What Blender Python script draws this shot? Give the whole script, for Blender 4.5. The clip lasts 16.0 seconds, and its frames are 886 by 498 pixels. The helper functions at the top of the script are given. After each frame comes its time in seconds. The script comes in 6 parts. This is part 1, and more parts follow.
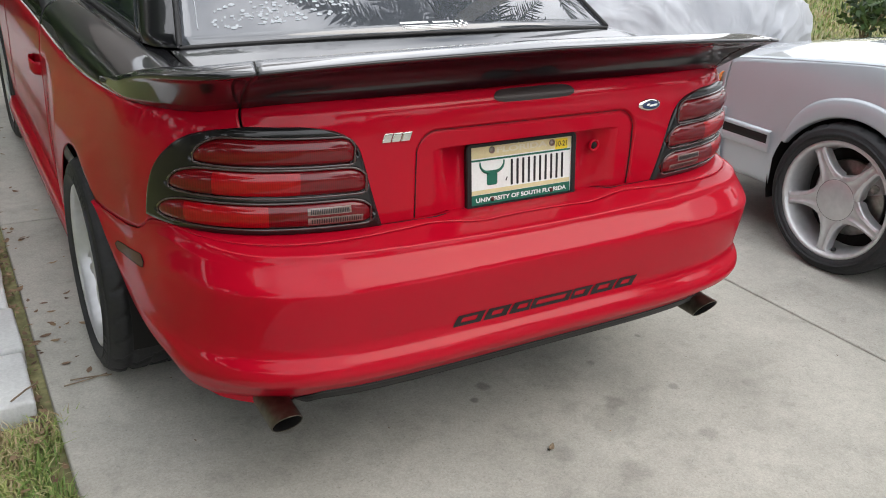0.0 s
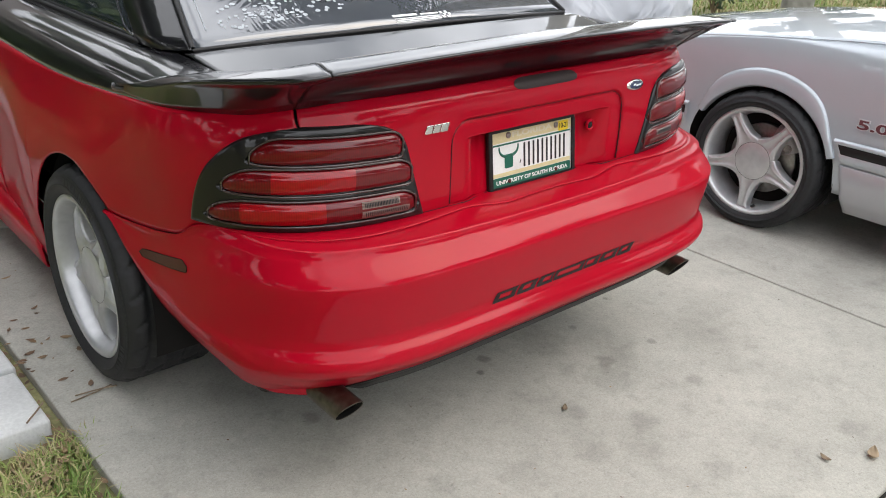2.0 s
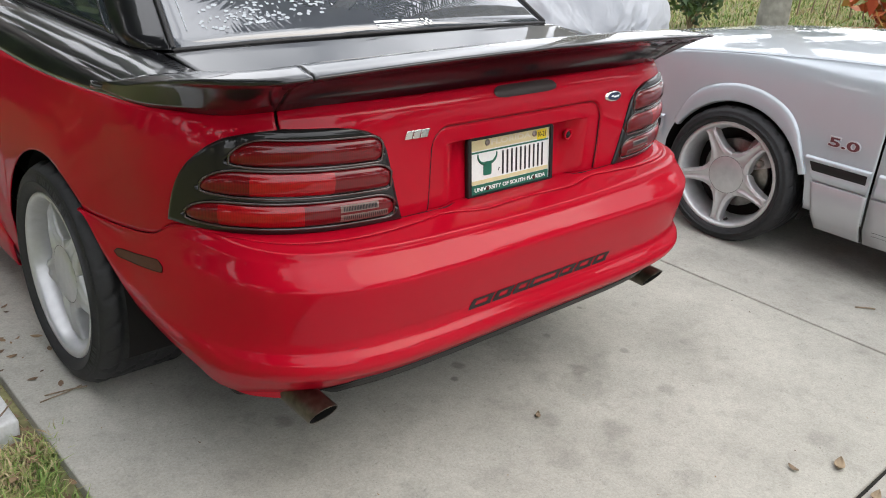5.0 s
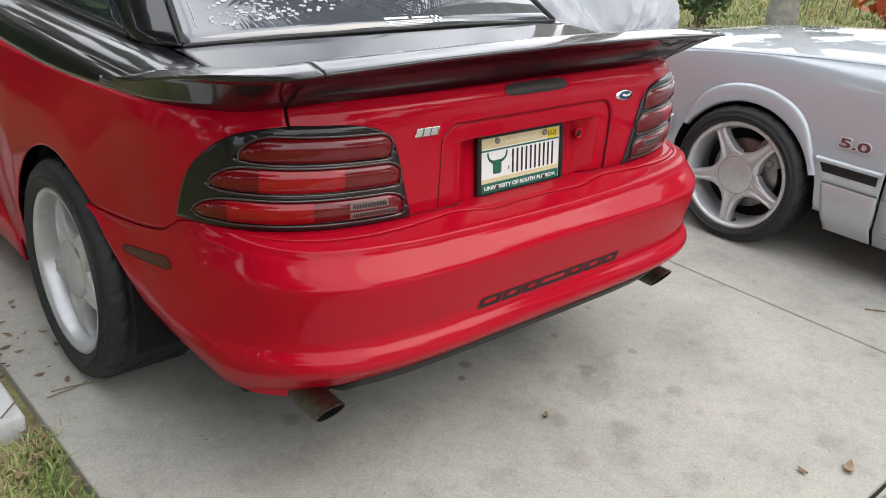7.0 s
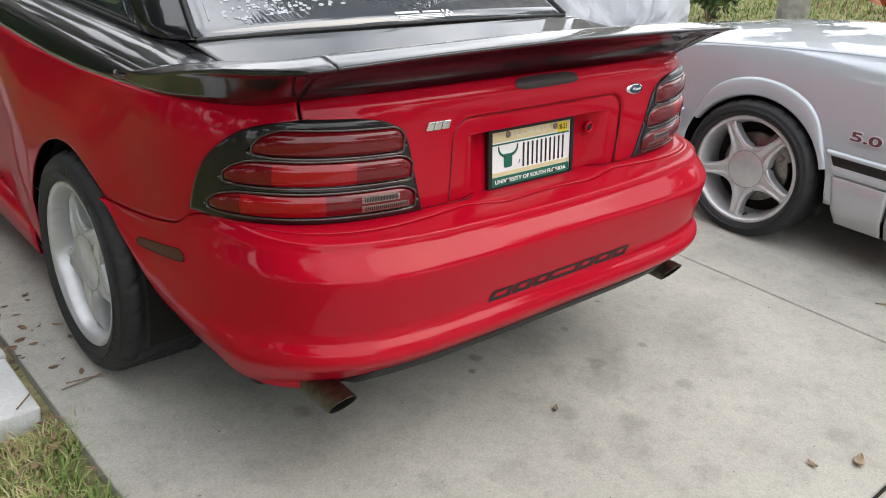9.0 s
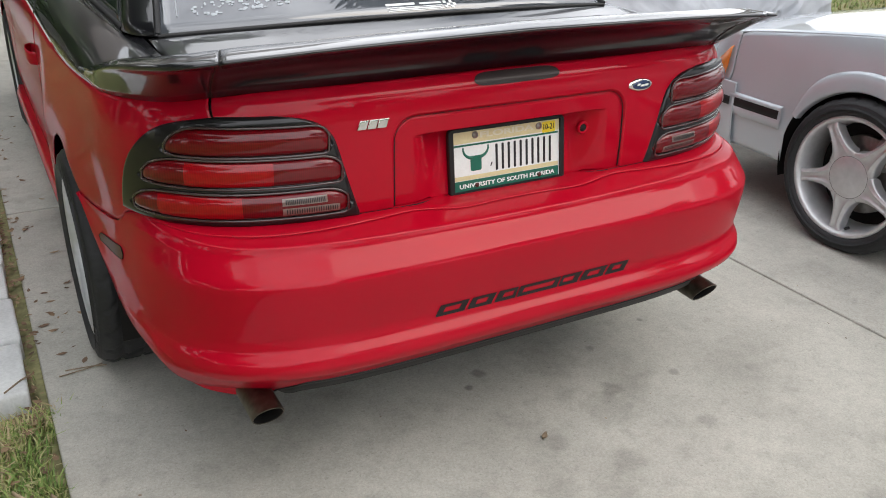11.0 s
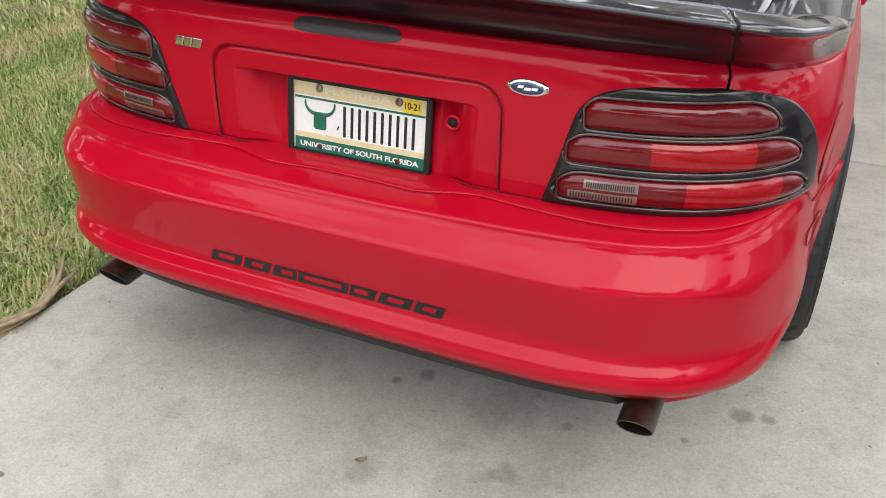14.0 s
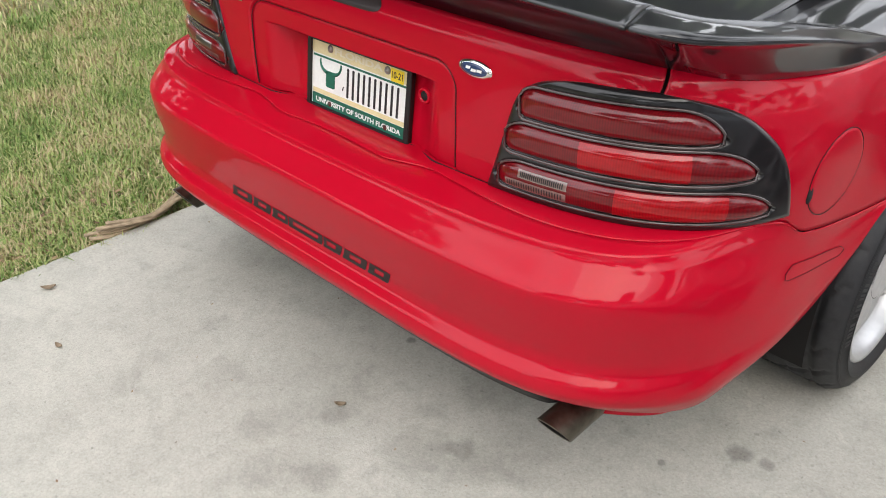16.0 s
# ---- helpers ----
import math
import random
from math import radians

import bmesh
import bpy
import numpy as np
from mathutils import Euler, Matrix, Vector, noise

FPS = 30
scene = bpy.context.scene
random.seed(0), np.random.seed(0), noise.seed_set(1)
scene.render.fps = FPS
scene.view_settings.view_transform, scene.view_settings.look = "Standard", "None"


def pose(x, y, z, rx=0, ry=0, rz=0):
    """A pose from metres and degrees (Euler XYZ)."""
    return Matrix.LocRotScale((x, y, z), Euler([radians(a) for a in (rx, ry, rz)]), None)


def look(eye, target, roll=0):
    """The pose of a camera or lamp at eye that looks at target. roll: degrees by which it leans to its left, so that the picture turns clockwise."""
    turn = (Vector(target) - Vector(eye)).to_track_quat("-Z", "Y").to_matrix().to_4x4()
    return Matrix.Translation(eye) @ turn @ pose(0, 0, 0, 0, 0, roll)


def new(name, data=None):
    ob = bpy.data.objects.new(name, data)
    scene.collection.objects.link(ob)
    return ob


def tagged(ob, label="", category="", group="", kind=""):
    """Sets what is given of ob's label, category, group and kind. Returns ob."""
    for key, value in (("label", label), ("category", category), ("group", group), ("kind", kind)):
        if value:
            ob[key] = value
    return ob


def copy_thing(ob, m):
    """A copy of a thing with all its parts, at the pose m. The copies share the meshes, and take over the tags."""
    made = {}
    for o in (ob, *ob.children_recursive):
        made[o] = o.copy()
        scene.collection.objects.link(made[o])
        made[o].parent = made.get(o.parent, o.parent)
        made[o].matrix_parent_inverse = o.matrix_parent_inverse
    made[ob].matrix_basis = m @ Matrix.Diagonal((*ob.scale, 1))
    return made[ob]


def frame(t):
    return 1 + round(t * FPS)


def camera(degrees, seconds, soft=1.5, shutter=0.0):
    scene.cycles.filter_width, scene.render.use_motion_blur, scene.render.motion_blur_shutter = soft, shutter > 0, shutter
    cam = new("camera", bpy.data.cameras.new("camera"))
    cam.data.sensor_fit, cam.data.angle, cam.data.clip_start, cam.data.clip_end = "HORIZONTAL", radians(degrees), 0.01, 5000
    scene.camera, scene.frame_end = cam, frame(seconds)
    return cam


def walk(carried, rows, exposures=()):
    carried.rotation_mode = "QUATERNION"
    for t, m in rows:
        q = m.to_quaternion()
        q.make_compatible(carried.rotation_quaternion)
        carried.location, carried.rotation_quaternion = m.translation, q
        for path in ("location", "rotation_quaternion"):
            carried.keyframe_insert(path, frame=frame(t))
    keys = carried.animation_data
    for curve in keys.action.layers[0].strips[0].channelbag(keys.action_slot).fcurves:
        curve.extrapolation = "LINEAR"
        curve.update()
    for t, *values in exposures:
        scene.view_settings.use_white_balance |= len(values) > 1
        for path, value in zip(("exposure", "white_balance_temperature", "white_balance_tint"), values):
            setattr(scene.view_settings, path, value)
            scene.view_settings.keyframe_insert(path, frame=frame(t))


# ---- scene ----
cam = camera(55.0, 16.0, soft=1.0)
PATH = [
    (0, (-1.195, -1.603, 1.373), (-0.231, -0.039, 0.581), 3.0),
    (0.5, (-1.282, -1.465, 1.373), (-0.215, 0.01, 0.545), 4.5),
    (1, (-1.444, -1.427, 1.388), (-0.254, -0.052, 0.556), 3.3),
    (1.5, (-1.563, -1.429, 1.394), (-0.318, -0.097, 0.571), 3.0),
    (2, (-1.592, -1.432, 1.406), (-0.364, -0.084, 0.585), 2.8),
    (2.5, (-1.596, -1.439, 1.402), (-0.338, -0.099, 0.613), 3.7),
    (3, (-1.597, -1.438, 1.402), (-0.334, -0.108, 0.606), 3.9),
    (3.5, (-1.604, -1.443, 1.401), (-0.309, -0.146, 0.6), 4.8),
    (4, (-1.604, -1.439, 1.403), (-0.323, -0.13, 0.6), 4.5),
    (6.5, (-1.603, -1.427, 1.398), (-0.328, -0.109, 0.601), 4.9),
    (7, (-1.604, -1.419, 1.397), (-0.335, -0.098, 0.593), 5.0),
    (7.5, (-1.61, -1.414, 1.397), (-0.348, -0.088, 0.591), 4.9),
    (8, (-1.611, -1.416, 1.397), (-0.35, -0.091, 0.588), 4.9),
    (8.5, (-1.613, -1.42, 1.396), (-0.354, -0.097, 0.583), 4.9),
    (9, (-1.616, -1.424, 1.397), (-0.365, -0.094, 0.581), 4.8),
    (9.2, (-1.616, -1.422, 1.396), (-0.374, -0.086, 0.576), 4.7),
    (11.3, (-0.866, -1.629, 1.381), (-0.059, -0.008, 0.533), 2.1),
    (11.5, (-0.709, -1.591, 1.388), (0.038, 0.054, 0.53), 2.7),
    (12, (-0.384, -1.581, 1.384), (0.165, 0.133, 0.511), 0.8),
    (12.5, (-0.014, -1.645, 1.395), (0.2, 0.132, 0.503), 1.5),
    (13, (0.28, -1.549, 1.367), (0.143, 0.23, 0.463), 0.1),
    (13.5, (0.526, -1.434, 1.373), (0.153, 0.263, 0.382), -1.7),
    (14, (0.809, -1.379, 1.372), (0.093, 0.195, 0.367), 0.2),
    (14.5, (0.974, -1.275, 1.36), (0.091, 0.185, 0.317), -0.6),
    (15, (1.056, -1.103, 1.361), (0.023, 0.239, 0.299), -0.1),
    (15.5, (1.161, -1.076, 1.386), (0.043, 0.218, 0.35), 0.9),
    (16, (1.302, -1.075, 1.393), (0.111, 0.127, 0.328), -0.4),
]
walk(cam, [(t, look(eye, target, roll)) for t, eye, target, roll in PATH], [(0.0, -0.60), (1.5, -0.52), (9.2, -0.51), (11.5, -0.68), (12.0, -0.56), (13.0, -0.34), (16.0, -0.34)])

# ---------------------------------------------------------------- light
SUN_AZ, SUN_EL = 135.0, 46.0
world = bpy.data.worlds.new("sky")
scene.world = world
world.use_nodes = True
wn, wl = world.node_tree.nodes, world.node_tree.links
wn.clear()
sky = wn.new("ShaderNodeTexSky")
sky.sky_type, sky.sun_disc = "NISHITA", False
sky.sun_elevation, sky.sun_rotation = radians(SUN_EL), radians(SUN_AZ)
sky.air_density, sky.dust_density, sky.ozone_density = 1.2, 4.0, 1.0
bg = wn.new("ShaderNodeBackground")
bg.inputs["Strength"].default_value = 0.125
wout = wn.new("ShaderNodeOutputWorld")
wco = wn.new("ShaderNodeTexCoord")
cloud = wn.new("ShaderNodeTexNoise")
cloud.inputs["Scale"].default_value, cloud.inputs["Detail"].default_value, cloud.inputs["Roughness"].default_value = 2.6, 7, 0.55
cover = wn.new("ShaderNodeMapRange")
cover.inputs["From Min"].default_value, cover.inputs["From Max"].default_value = 0.25, 0.54
wmix = wn.new("ShaderNodeMix")
wmix.data_type = "RGBA"
wmix.inputs["B"].default_value = (29.0, 29.6, 31.0, 1)
wl.new(wco.outputs["Generated"], cloud.inputs["Vector"])
wl.new(cloud.outputs["Fac"], cover.inputs["Value"])
wl.new(cover.outputs[0], wmix.inputs["Factor"])
wl.new(sky.outputs[0], wmix.inputs["A"])
wl.new(wmix.outputs["Result"], bg.inputs["Color"])
wl.new(bg.outputs[0], wout.inputs["Surface"])
sun = new("sun", bpy.data.lights.new("sun", "SUN"))
sun.data.energy, sun.data.angle, sun.data.color = 1.3, radians(42), (1.0, 0.92, 0.80)
az, el = radians(SUN_AZ), radians(SUN_EL)
sun.matrix_world = look((math.sin(az) * math.cos(el) * 30, math.cos(az) * math.cos(el) * 30, math.sin(el) * 30), (0, 0, 0))

# ---------------------------------------------------------------- materials


def material(name, color, rough=0.5, metal=0.0, coat=0.0, grain=0.0, grain_size=200.0, blotch=0.0, blotch_size=4.0,
             bump=0.0, bump_size=300.0, trans=0.0, ior=1.45, spread=0.0, spec=0.5):
    """A node material: base colour with variation at two scales, and fine relief."""
    mat = bpy.data.materials.new(name)
    mat.use_nodes = True
    n, l = mat.node_tree.nodes, mat.node_tree.links
    b = n["Principled BSDF"]
    b.inputs["Base Color"].default_value = (*color, 1)
    b.inputs["Roughness"].default_value, b.inputs["Metallic"].default_value = rough, metal
    b.inputs["Coat Weight"].default_value, b.inputs["Coat Roughness"].default_value = coat, 0.03
    b.inputs["Transmission Weight"].default_value, b.inputs["IOR"].default_value = trans, ior
    b.inputs["Specular IOR Level"].default_value = spec
    co = n.new("ShaderNodeTexCoord")
    last = None
    for amount, size in ((grain, grain_size), (blotch, blotch_size)):
        if not amount:
            continue
        t = n.new("ShaderNodeTexNoise")
        t.inputs["Scale"].default_value, t.inputs["Detail"].default_value = size, 4
        l.new(co.outputs["Object"], t.inputs["Vector"])
        r = n.new("ShaderNodeMapRange")
        r.inputs["From Min"].default_value, r.inputs["From Max"].default_value = 0.25, 0.75
        r.inputs["To Min"].default_value, r.inputs["To Max"].default_value = 1 - amount, 1 + amount
        l.new(t.outputs["Fac"], r.inputs["Value"])
        m = n.new("ShaderNodeVectorMath")
        m.operation = "MULTIPLY"
        if last:
            l.new(last, m.inputs[0])
        else:
            m.inputs[0].default_value = color
        l.new(r.outputs[0], m.inputs[1])
        last = m.outputs[0]
    if spread:
        oi = n.new("ShaderNodeObjectInfo")
        r = n.new("ShaderNodeMapRange")
        r.inputs["To Min"].default_value, r.inputs["To Max"].default_value = 1 - spread, 1 + spread
        l.new(oi.outputs["Random"], r.inputs["Value"])
        m = n.new("ShaderNodeVectorMath")
        m.operation = "MULTIPLY"
        if last:
            l.new(last, m.inputs[0])
        else:
            m.inputs[0].default_value = color
        l.new(r.outputs[0], m.inputs[1])
        last = m.outputs[0]
    if last:
        l.new(last, b.inputs["Base Color"])
    if bump:
        t = n.new("ShaderNodeTexNoise")
        t.inputs["Scale"].default_value, t.inputs["Detail"].default_value = bump_size, 3
        l.new(co.outputs["Object"], t.inputs["Vector"])
        k = n.new("ShaderNodeBump")
        k.inputs["Strength"].default_value, k.inputs["Distance"].default_value = bump, 0.002
        l.new(t.outputs["Fac"], k.inputs["Height"])
        l.new(k.outputs[0], b.inputs["Normal"])
    return mat


RED = material("red_paint", (0.42, 0.002, 0.016), 0.5, coat=0.50, blotch=0.05, blotch_size=3, spec=0.03)
RED.node_tree.nodes["Principled BSDF"].inputs["Coat Roughness"].default_value = 0.06
BLACK = material("black_paint", (0.009, 0.009, 0.011), 0.3, coat=1.0, spec=0.2, blotch=0.2, blotch_size=5)
TRIM = material("black_plastic", (0.009, 0.0085, 0.009), 0.5, grain=0.2, bump=0.1, bump_size=500)
BEZEL = material("gloss_black_plastic", (0.010, 0.009, 0.010), 0.32, coat=0.8, grain=0.1, spec=0.15)
# Near-black for joints and liners; also stand-in shade behind spokes and under the cover.
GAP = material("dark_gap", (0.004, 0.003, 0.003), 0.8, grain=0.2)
LENS = material("red_lens", (0.13, 0.001, 0.004), 0.35, coat=1.0, grain=0.15, grain_size=90, spec=0.1)
LENS_BRIGHT = material("bright_red_lens", (0.31, 0.002, 0.006), 0.35, coat=1.0, grain=0.15, grain_size=120, spec=0.1)
LENS_RIM = material("clear_lens_rim", (0.055, 0.035, 0.035), 0.12, coat=1.0, grain=0.1)
LENS_CLEAR = material("clear_lens", (0.21, 0.14, 0.125), 0.15, coat=1.0, grain=0.2, grain_size=150)
GLASS_FILM = material("mirror_film_glass", (0.075, 0.082, 0.095), 0.008, coat=1.0, blotch=0.12, blotch_size=3, ior=1.95)
GLASS_FILM.node_tree.nodes["Principled BSDF"].inputs["Coat Roughness"].default_value = 0.004
GLASS_DARK = material("tinted_glass", (0.030, 0.036, 0.046), 0.04, coat=1.0, blotch=0.2, blotch_size=2, ior=1.9)
RUBBER = material("tyre_rubber", (0.021, 0.021, 0.023), 0.6, grain=0.25, grain_size=80, bump=0.2, bump_size=250)
RUBBER_MARK = material("worn_rubber", (0.030, 0.030, 0.031), 0.55, grain=0.3, grain_size=90)
CALIPER = material("caliper_paint", (0.42, 0.42, 0.43), 0.45, metal=0.3, grain=0.1)
ALLOY = material("silver_alloy", (0.60, 0.60, 0.61), 0.37, metal=0.62, grain=0.08, grain_size=40, blotch=0.06)
CHROME = material("chrome", (0.75, 0.74, 0.72), 0.12, metal=1.0, blotch=0.06, blotch_size=40)
STEEL = material("worn_steel", (0.30, 0.29, 0.27), 0.38, metal=0.9, grain=0.25, grain_size=60)
PIPE = material("heat_stained_pipe", (0.13, 0.115, 0.09), 0.42, metal=0.9, grain=0.3, grain_size=50, blotch=0.35, blotch_size=18)
# Soot of the exhaust bore, and painted shade for the keyhole and finger notch.
SOOT_AND_SHADE = material("soot_and_shade", (0.010, 0.009, 0.009), 0.9, grain=0.3)
SILVER = material("silver_paint", (0.53, 0.575, 0.62), 0.36, metal=0.30, coat=1.0, grain=0.03, grain_size=600, blotch=0.03)
WHITE_PLASTIC = material("plate_white", (0.78, 0.80, 0.78), 0.4, grain=0.04, blotch=0.05, blotch_size=20)



def ribbed(mat, scale, depth):
    """Fine moulded ribs inside a lens."""
    n, l = mat.node_tree.nodes, mat.node_tree.links
    b = n["Principled BSDF"]
    old = b.inputs["Base Color"].links[0].from_socket
    co = n.new("ShaderNodeTexCoord")
    w = n.new("ShaderNodeTexWave")
    w.inputs["Scale"].default_value, w.inputs["Distortion"].default_value = scale, 0.6
    l.new(co.outputs["Object"], w.inputs["Vector"])
    r = n.new("ShaderNodeMapRange")
    r.inputs["To Min"].default_value, r.inputs["To Max"].default_value = 1 - depth, 1 + depth
    l.new(w.outputs["Fac"], r.inputs["Value"])
    m = n.new("ShaderNodeVectorMath")
    m.operation = "MULTIPLY"
    l.new(old, m.inputs[0])
    l.new(r.outputs[0], m.inputs[1])
    l.new(m.outputs[0], b.inputs["Base Color"])


ribbed(LENS, 75, 0.12)
ribbed(LENS_BRIGHT, 75, 0.10)

# ---------------------------------------------------------------- mesh helpers


def mesh_of(name, verts, faces, smooth=True):
    me = bpy.data.meshes.new(name)
    me.from_pydata([tuple(map(float, v)) for v in verts], [], [tuple(map(int, f)) for f in faces])
    me.update()
    if smooth:
        me.shade_smooth()
    return me


def sheet(name, V, wrap_u=False, wrap_v=False, flip=False, smooth=True):
    """A mesh from a grid of points V[i, j]."""
    V = np.asarray(V, float)
    a, b = V.shape[:2]
    faces = []
    for i in range(a if wrap_u else a - 1):
        for j in range(b if wrap_v else b - 1):
            i2, j2 = (i + 1) % a, (j + 1) % b
            f = (i * b + j, i2 * b + j, i2 * b + j2, i * b + j2)
            faces.append(f[::-1] if flip else f)
    return mesh_of(name, V.reshape(-1, 3), faces, smooth)


def thing(name, label, category, group="", at=(0, 0, 0)):
    ob = new(name)
    ob.location = at
    ob.empty_display_size = 0.1
    return tagged(ob, label, category, group)


def part(name, me, mat, parent, label="", thick=0.0, m=None, bevel=0.0):
    """Links a mesh (or a bmesh) as one part under a thing or a part."""
    if isinstance(me, bmesh.types.BMesh):
        bm, me = me, bpy.data.meshes.new(name)
        bm.to_mesh(me)
        bm.free()
    if not me.materials:
        me.materials.append(mat)
    ob = new(name, me)
    ob.parent = parent
    if m is not None:
        ob.matrix_basis = m
    if label:
        ob["label"] = label
    if thick:
        s = ob.modifiers.new("thickness", "SOLIDIFY")
        s.thickness, s.offset = thick, -1
    if bevel:
        w = ob.modifiers.new("edge", "BEVEL")
        w.width, w.segments, w.limit_method = bevel, 2, "ANGLE"
    return ob


def spline(points):
    """A smooth curve through a few (t, value) stations."""
    t = np.array([p[0] for p in points], float)
    v = np.array([p[1] for p in points], float)
    d = np.diff(v) / np.diff(t)
    g = np.zeros(len(t))
    g[0], g[-1] = d[0], d[-1]
    for i in range(1, len(t) - 1):
        if d[i - 1] * d[i] > 0:
            w1, w2 = 2 * (t[i + 1] - t[i]) + t[i] - t[i - 1], t[i + 1] - t[i] + 2 * (t[i] - t[i - 1])
            g[i] = (w1 + w2) / (w1 / d[i - 1] + w2 / d[i])

    def at(x):
        x = np.clip(np.asarray(x, float), t[0], t[-1])
        i = np.clip(np.searchsorted(t, x) - 1, 0, len(t) - 2)
        h = t[i + 1] - t[i]
        u = (x - t[i]) / h
        return ((1 + 2 * u) * (1 - u) ** 2 * v[i] + u * (1 - u) ** 2 * h * g[i]
                + u * u * (3 - 2 * u) * v[i + 1] + u * u * (u - 1) * h * g[i + 1])
    return at


def step(x, a, b):
    u = np.clip((np.asarray(x, float) - a) / (b - a), 0, 1)
    return u * u * (3 - 2 * u)


def box_bm(sx, sy, sz, bevel=0.0, seg=2):
    bm = bmesh.new()
    bmesh.ops.create_cube(bm, size=1)
    bmesh.ops.scale(bm, vec=(sx, sy, sz), verts=bm.verts)
    if bevel:
        bmesh.ops.bevel(bm, geom=bm.edges[:], offset=bevel, segments=seg, affect="EDGES", profile=0.5)
    for f in bm.faces:
        f.smooth = True
    return bm


def lathe(name, profile, n=64, axis="x"):
    """Turns (radius, offset) pairs about the x axis."""
    a = np.linspace(0, 2 * np.pi, n, endpoint=False)
    V = np.array([[(o, r * math.cos(t), r * math.sin(t)) for r, o in profile] for t in a])
    return sheet(name, V, wrap_u=True)


def tube(name, pts, r, n=8, closed=False):
    """A round tube along points."""
    P = np.asarray(pts, float)
    T = np.roll(P, -1, 0) - np.roll(P, 1, 0) if closed else np.gradient(P, axis=0)
    T /= np.linalg.norm(T, axis=1)[:, None] + 1e-12
    up = np.array([0.13, 0.21, 0.97])
    A = np.cross(T, up)
    A /= np.linalg.norm(A, axis=1)[:, None] + 1e-12
    B = np.cross(T, A)
    rr = np.broadcast_to(r, len(P))
    a = np.linspace(0, 2 * np.pi, n, endpoint=False)
    V = P[:, None] + rr[:, None, None] * (np.cos(a)[None, :, None] * A[:, None] + np.sin(a)[None, :, None] * B[:, None])
    return sheet(name, V, wrap_u=closed, wrap_v=True)


# ---------------------------------------------------------------- red car: its surface
# The car's plan outline at a height z: a rounded tail, then the side. s runs in metres from the middle of the tail round to the front.
Y1, EA, EB = 0.45, 5.0, 2.5
_th = np.linspace(0, np.pi / 2, 1500)
_x, _y = 0.86 * np.sin(_th) ** (2 / EA), -0.495 * np.cos(_th) ** (2 / EB)
_s = np.r_[0, np.cumsum(np.hypot(np.diff(_x), np.diff(_y)))]
S1 = _s[-1]
body_w = spline([(0.15, 0.80), (0.25, 0.845), (0.45, 0.862), (0.62, 0.862), (0.75, 0.866), (0.84, 0.860), (0.895, 0.846), (0.925, 0.826), (0.945, 0.795), (0.958, 0.755), (0.966, 0.70)])
body_y = spline([(0.15, 0.0), (0.62, -0.044), (0.70, -0.050), (0.85, -0.047), (0.92, -0.040), (0.945, -0.022), (0.966, 0.02)])
bump_d = spline([(0.275, 0.030), (0.300, 0.060), (0.325, 0.090), (0.352, 0.116), (0.383, 0.147), (0.398, 0.152), (0.416, 0.148), (0.440, 0.130), (0.456, 0.128), (0.48, 0.132), (0.55, 0.145), (0.588, 0.149), (0.5975, 0.1455), (0.606, 0.138), (0.618, 0.125), (0.630, 0.1115), (0.638, 0.1045), (0.643, 0.102), (0.6475, 0.1005), (0.6500, 0.0990), (0.6512, 0.094), (0.6535, 0.080), (0.6570, 0.059), (0.6602, 0.040), (0.6632, 0.024), (0.6660, 0.012), (0.6685, 0.004), (0.676, 0.0)])

bump_w = spline([(0.275, 0.828), (0.300, 0.845), (0.34, 0.862), (0.38, 0.874), (0.42, 0.876), (0.50, 0.871), (0.58, 0.866), (0.64, 0.858), (0.676, 0.853)])


def flare(y, z):
    """The swelling of the flanks over the wheels and their waist between."""
    return 0.044 * step(y, 0.34, 0.72) * (1 - step(y, 1.15, 1.65)) * (1 - step(z, 0.60, 0.86)) + 0.012 * step(y, 1.0, 1.7) * (1 - step(z, 0.5, 0.9))


def body(s, z, off=0.0, bumper=False):
    """Points of the car's skin at arc s and height z."""
    s, z = np.broadcast_arrays(np.asarray(s, float), np.asarray(z, float))

    def raw(s, z):
        t = np.interp(np.abs(s), _s, _th)
        W, yc = body_w(z), body_y(z)
        ea, eb = EA, EB
        if bumper:
            d = bump_d(z)
            yc = -0.046 - d
            W = bump_w(z)
            ea, eb = EA + 4 * d, EB + 4 * d
        x = W * np.sin(t) ** (2 / ea)
        y = Y1 - (Y1 - yc) * np.maximum(np.cos(t), 0) ** (2 / eb)
        more = np.maximum(np.abs(s) - S1, 0)
        y = y + more
        front = np.clip((y - 3.6) / 0.9, 0, 1)
        x = (x + flare(y, z)) * (1 - 0.25 * front ** 2.2)
        return np.stack([x, y, z], -1)

    P = raw(s, z)
    if np.any(off != 0):
        e = 1e-3
        N = np.cross(raw(np.abs(s) + e, z) - raw(np.maximum(np.abs(s) - e, 0), z), raw(s, z + e) - raw(s, z - e))
        N /= np.linalg.norm(N, axis=-1)[..., None] + 1e-12
        P = P + N * np.asarray(off)[..., None] if np.ndim(off) else P + N * off
    P = P.copy()
    P[..., 0] *= np.where(s < 0, -1, 1)
    P[..., 2] -= 0.018 * step(P[..., 2], 0.945, 0.967) * (1 - step(P[..., 1], 0.15, 0.56))
    return P


def s_at_x(x, z=0.8):
    g = np.linspace(0, S1, 800)
    return float(np.interp(x, body(g, z)[:, 0], g))


def s_at_y(y, z=0.8):
    return S1 + y - Y1 if y > Y1 else float(np.interp(y, body(np.linspace(0, S1, 800), z)[:, 1], np.linspace(0, S1, 800)))


AXLE_R, AXLE_F, HUB, ARCH = 0.802, 3.37, 0.314, 0.350
S_GAP = s_at_x(0.687)
S_DOOR = s_at_y(1.62)
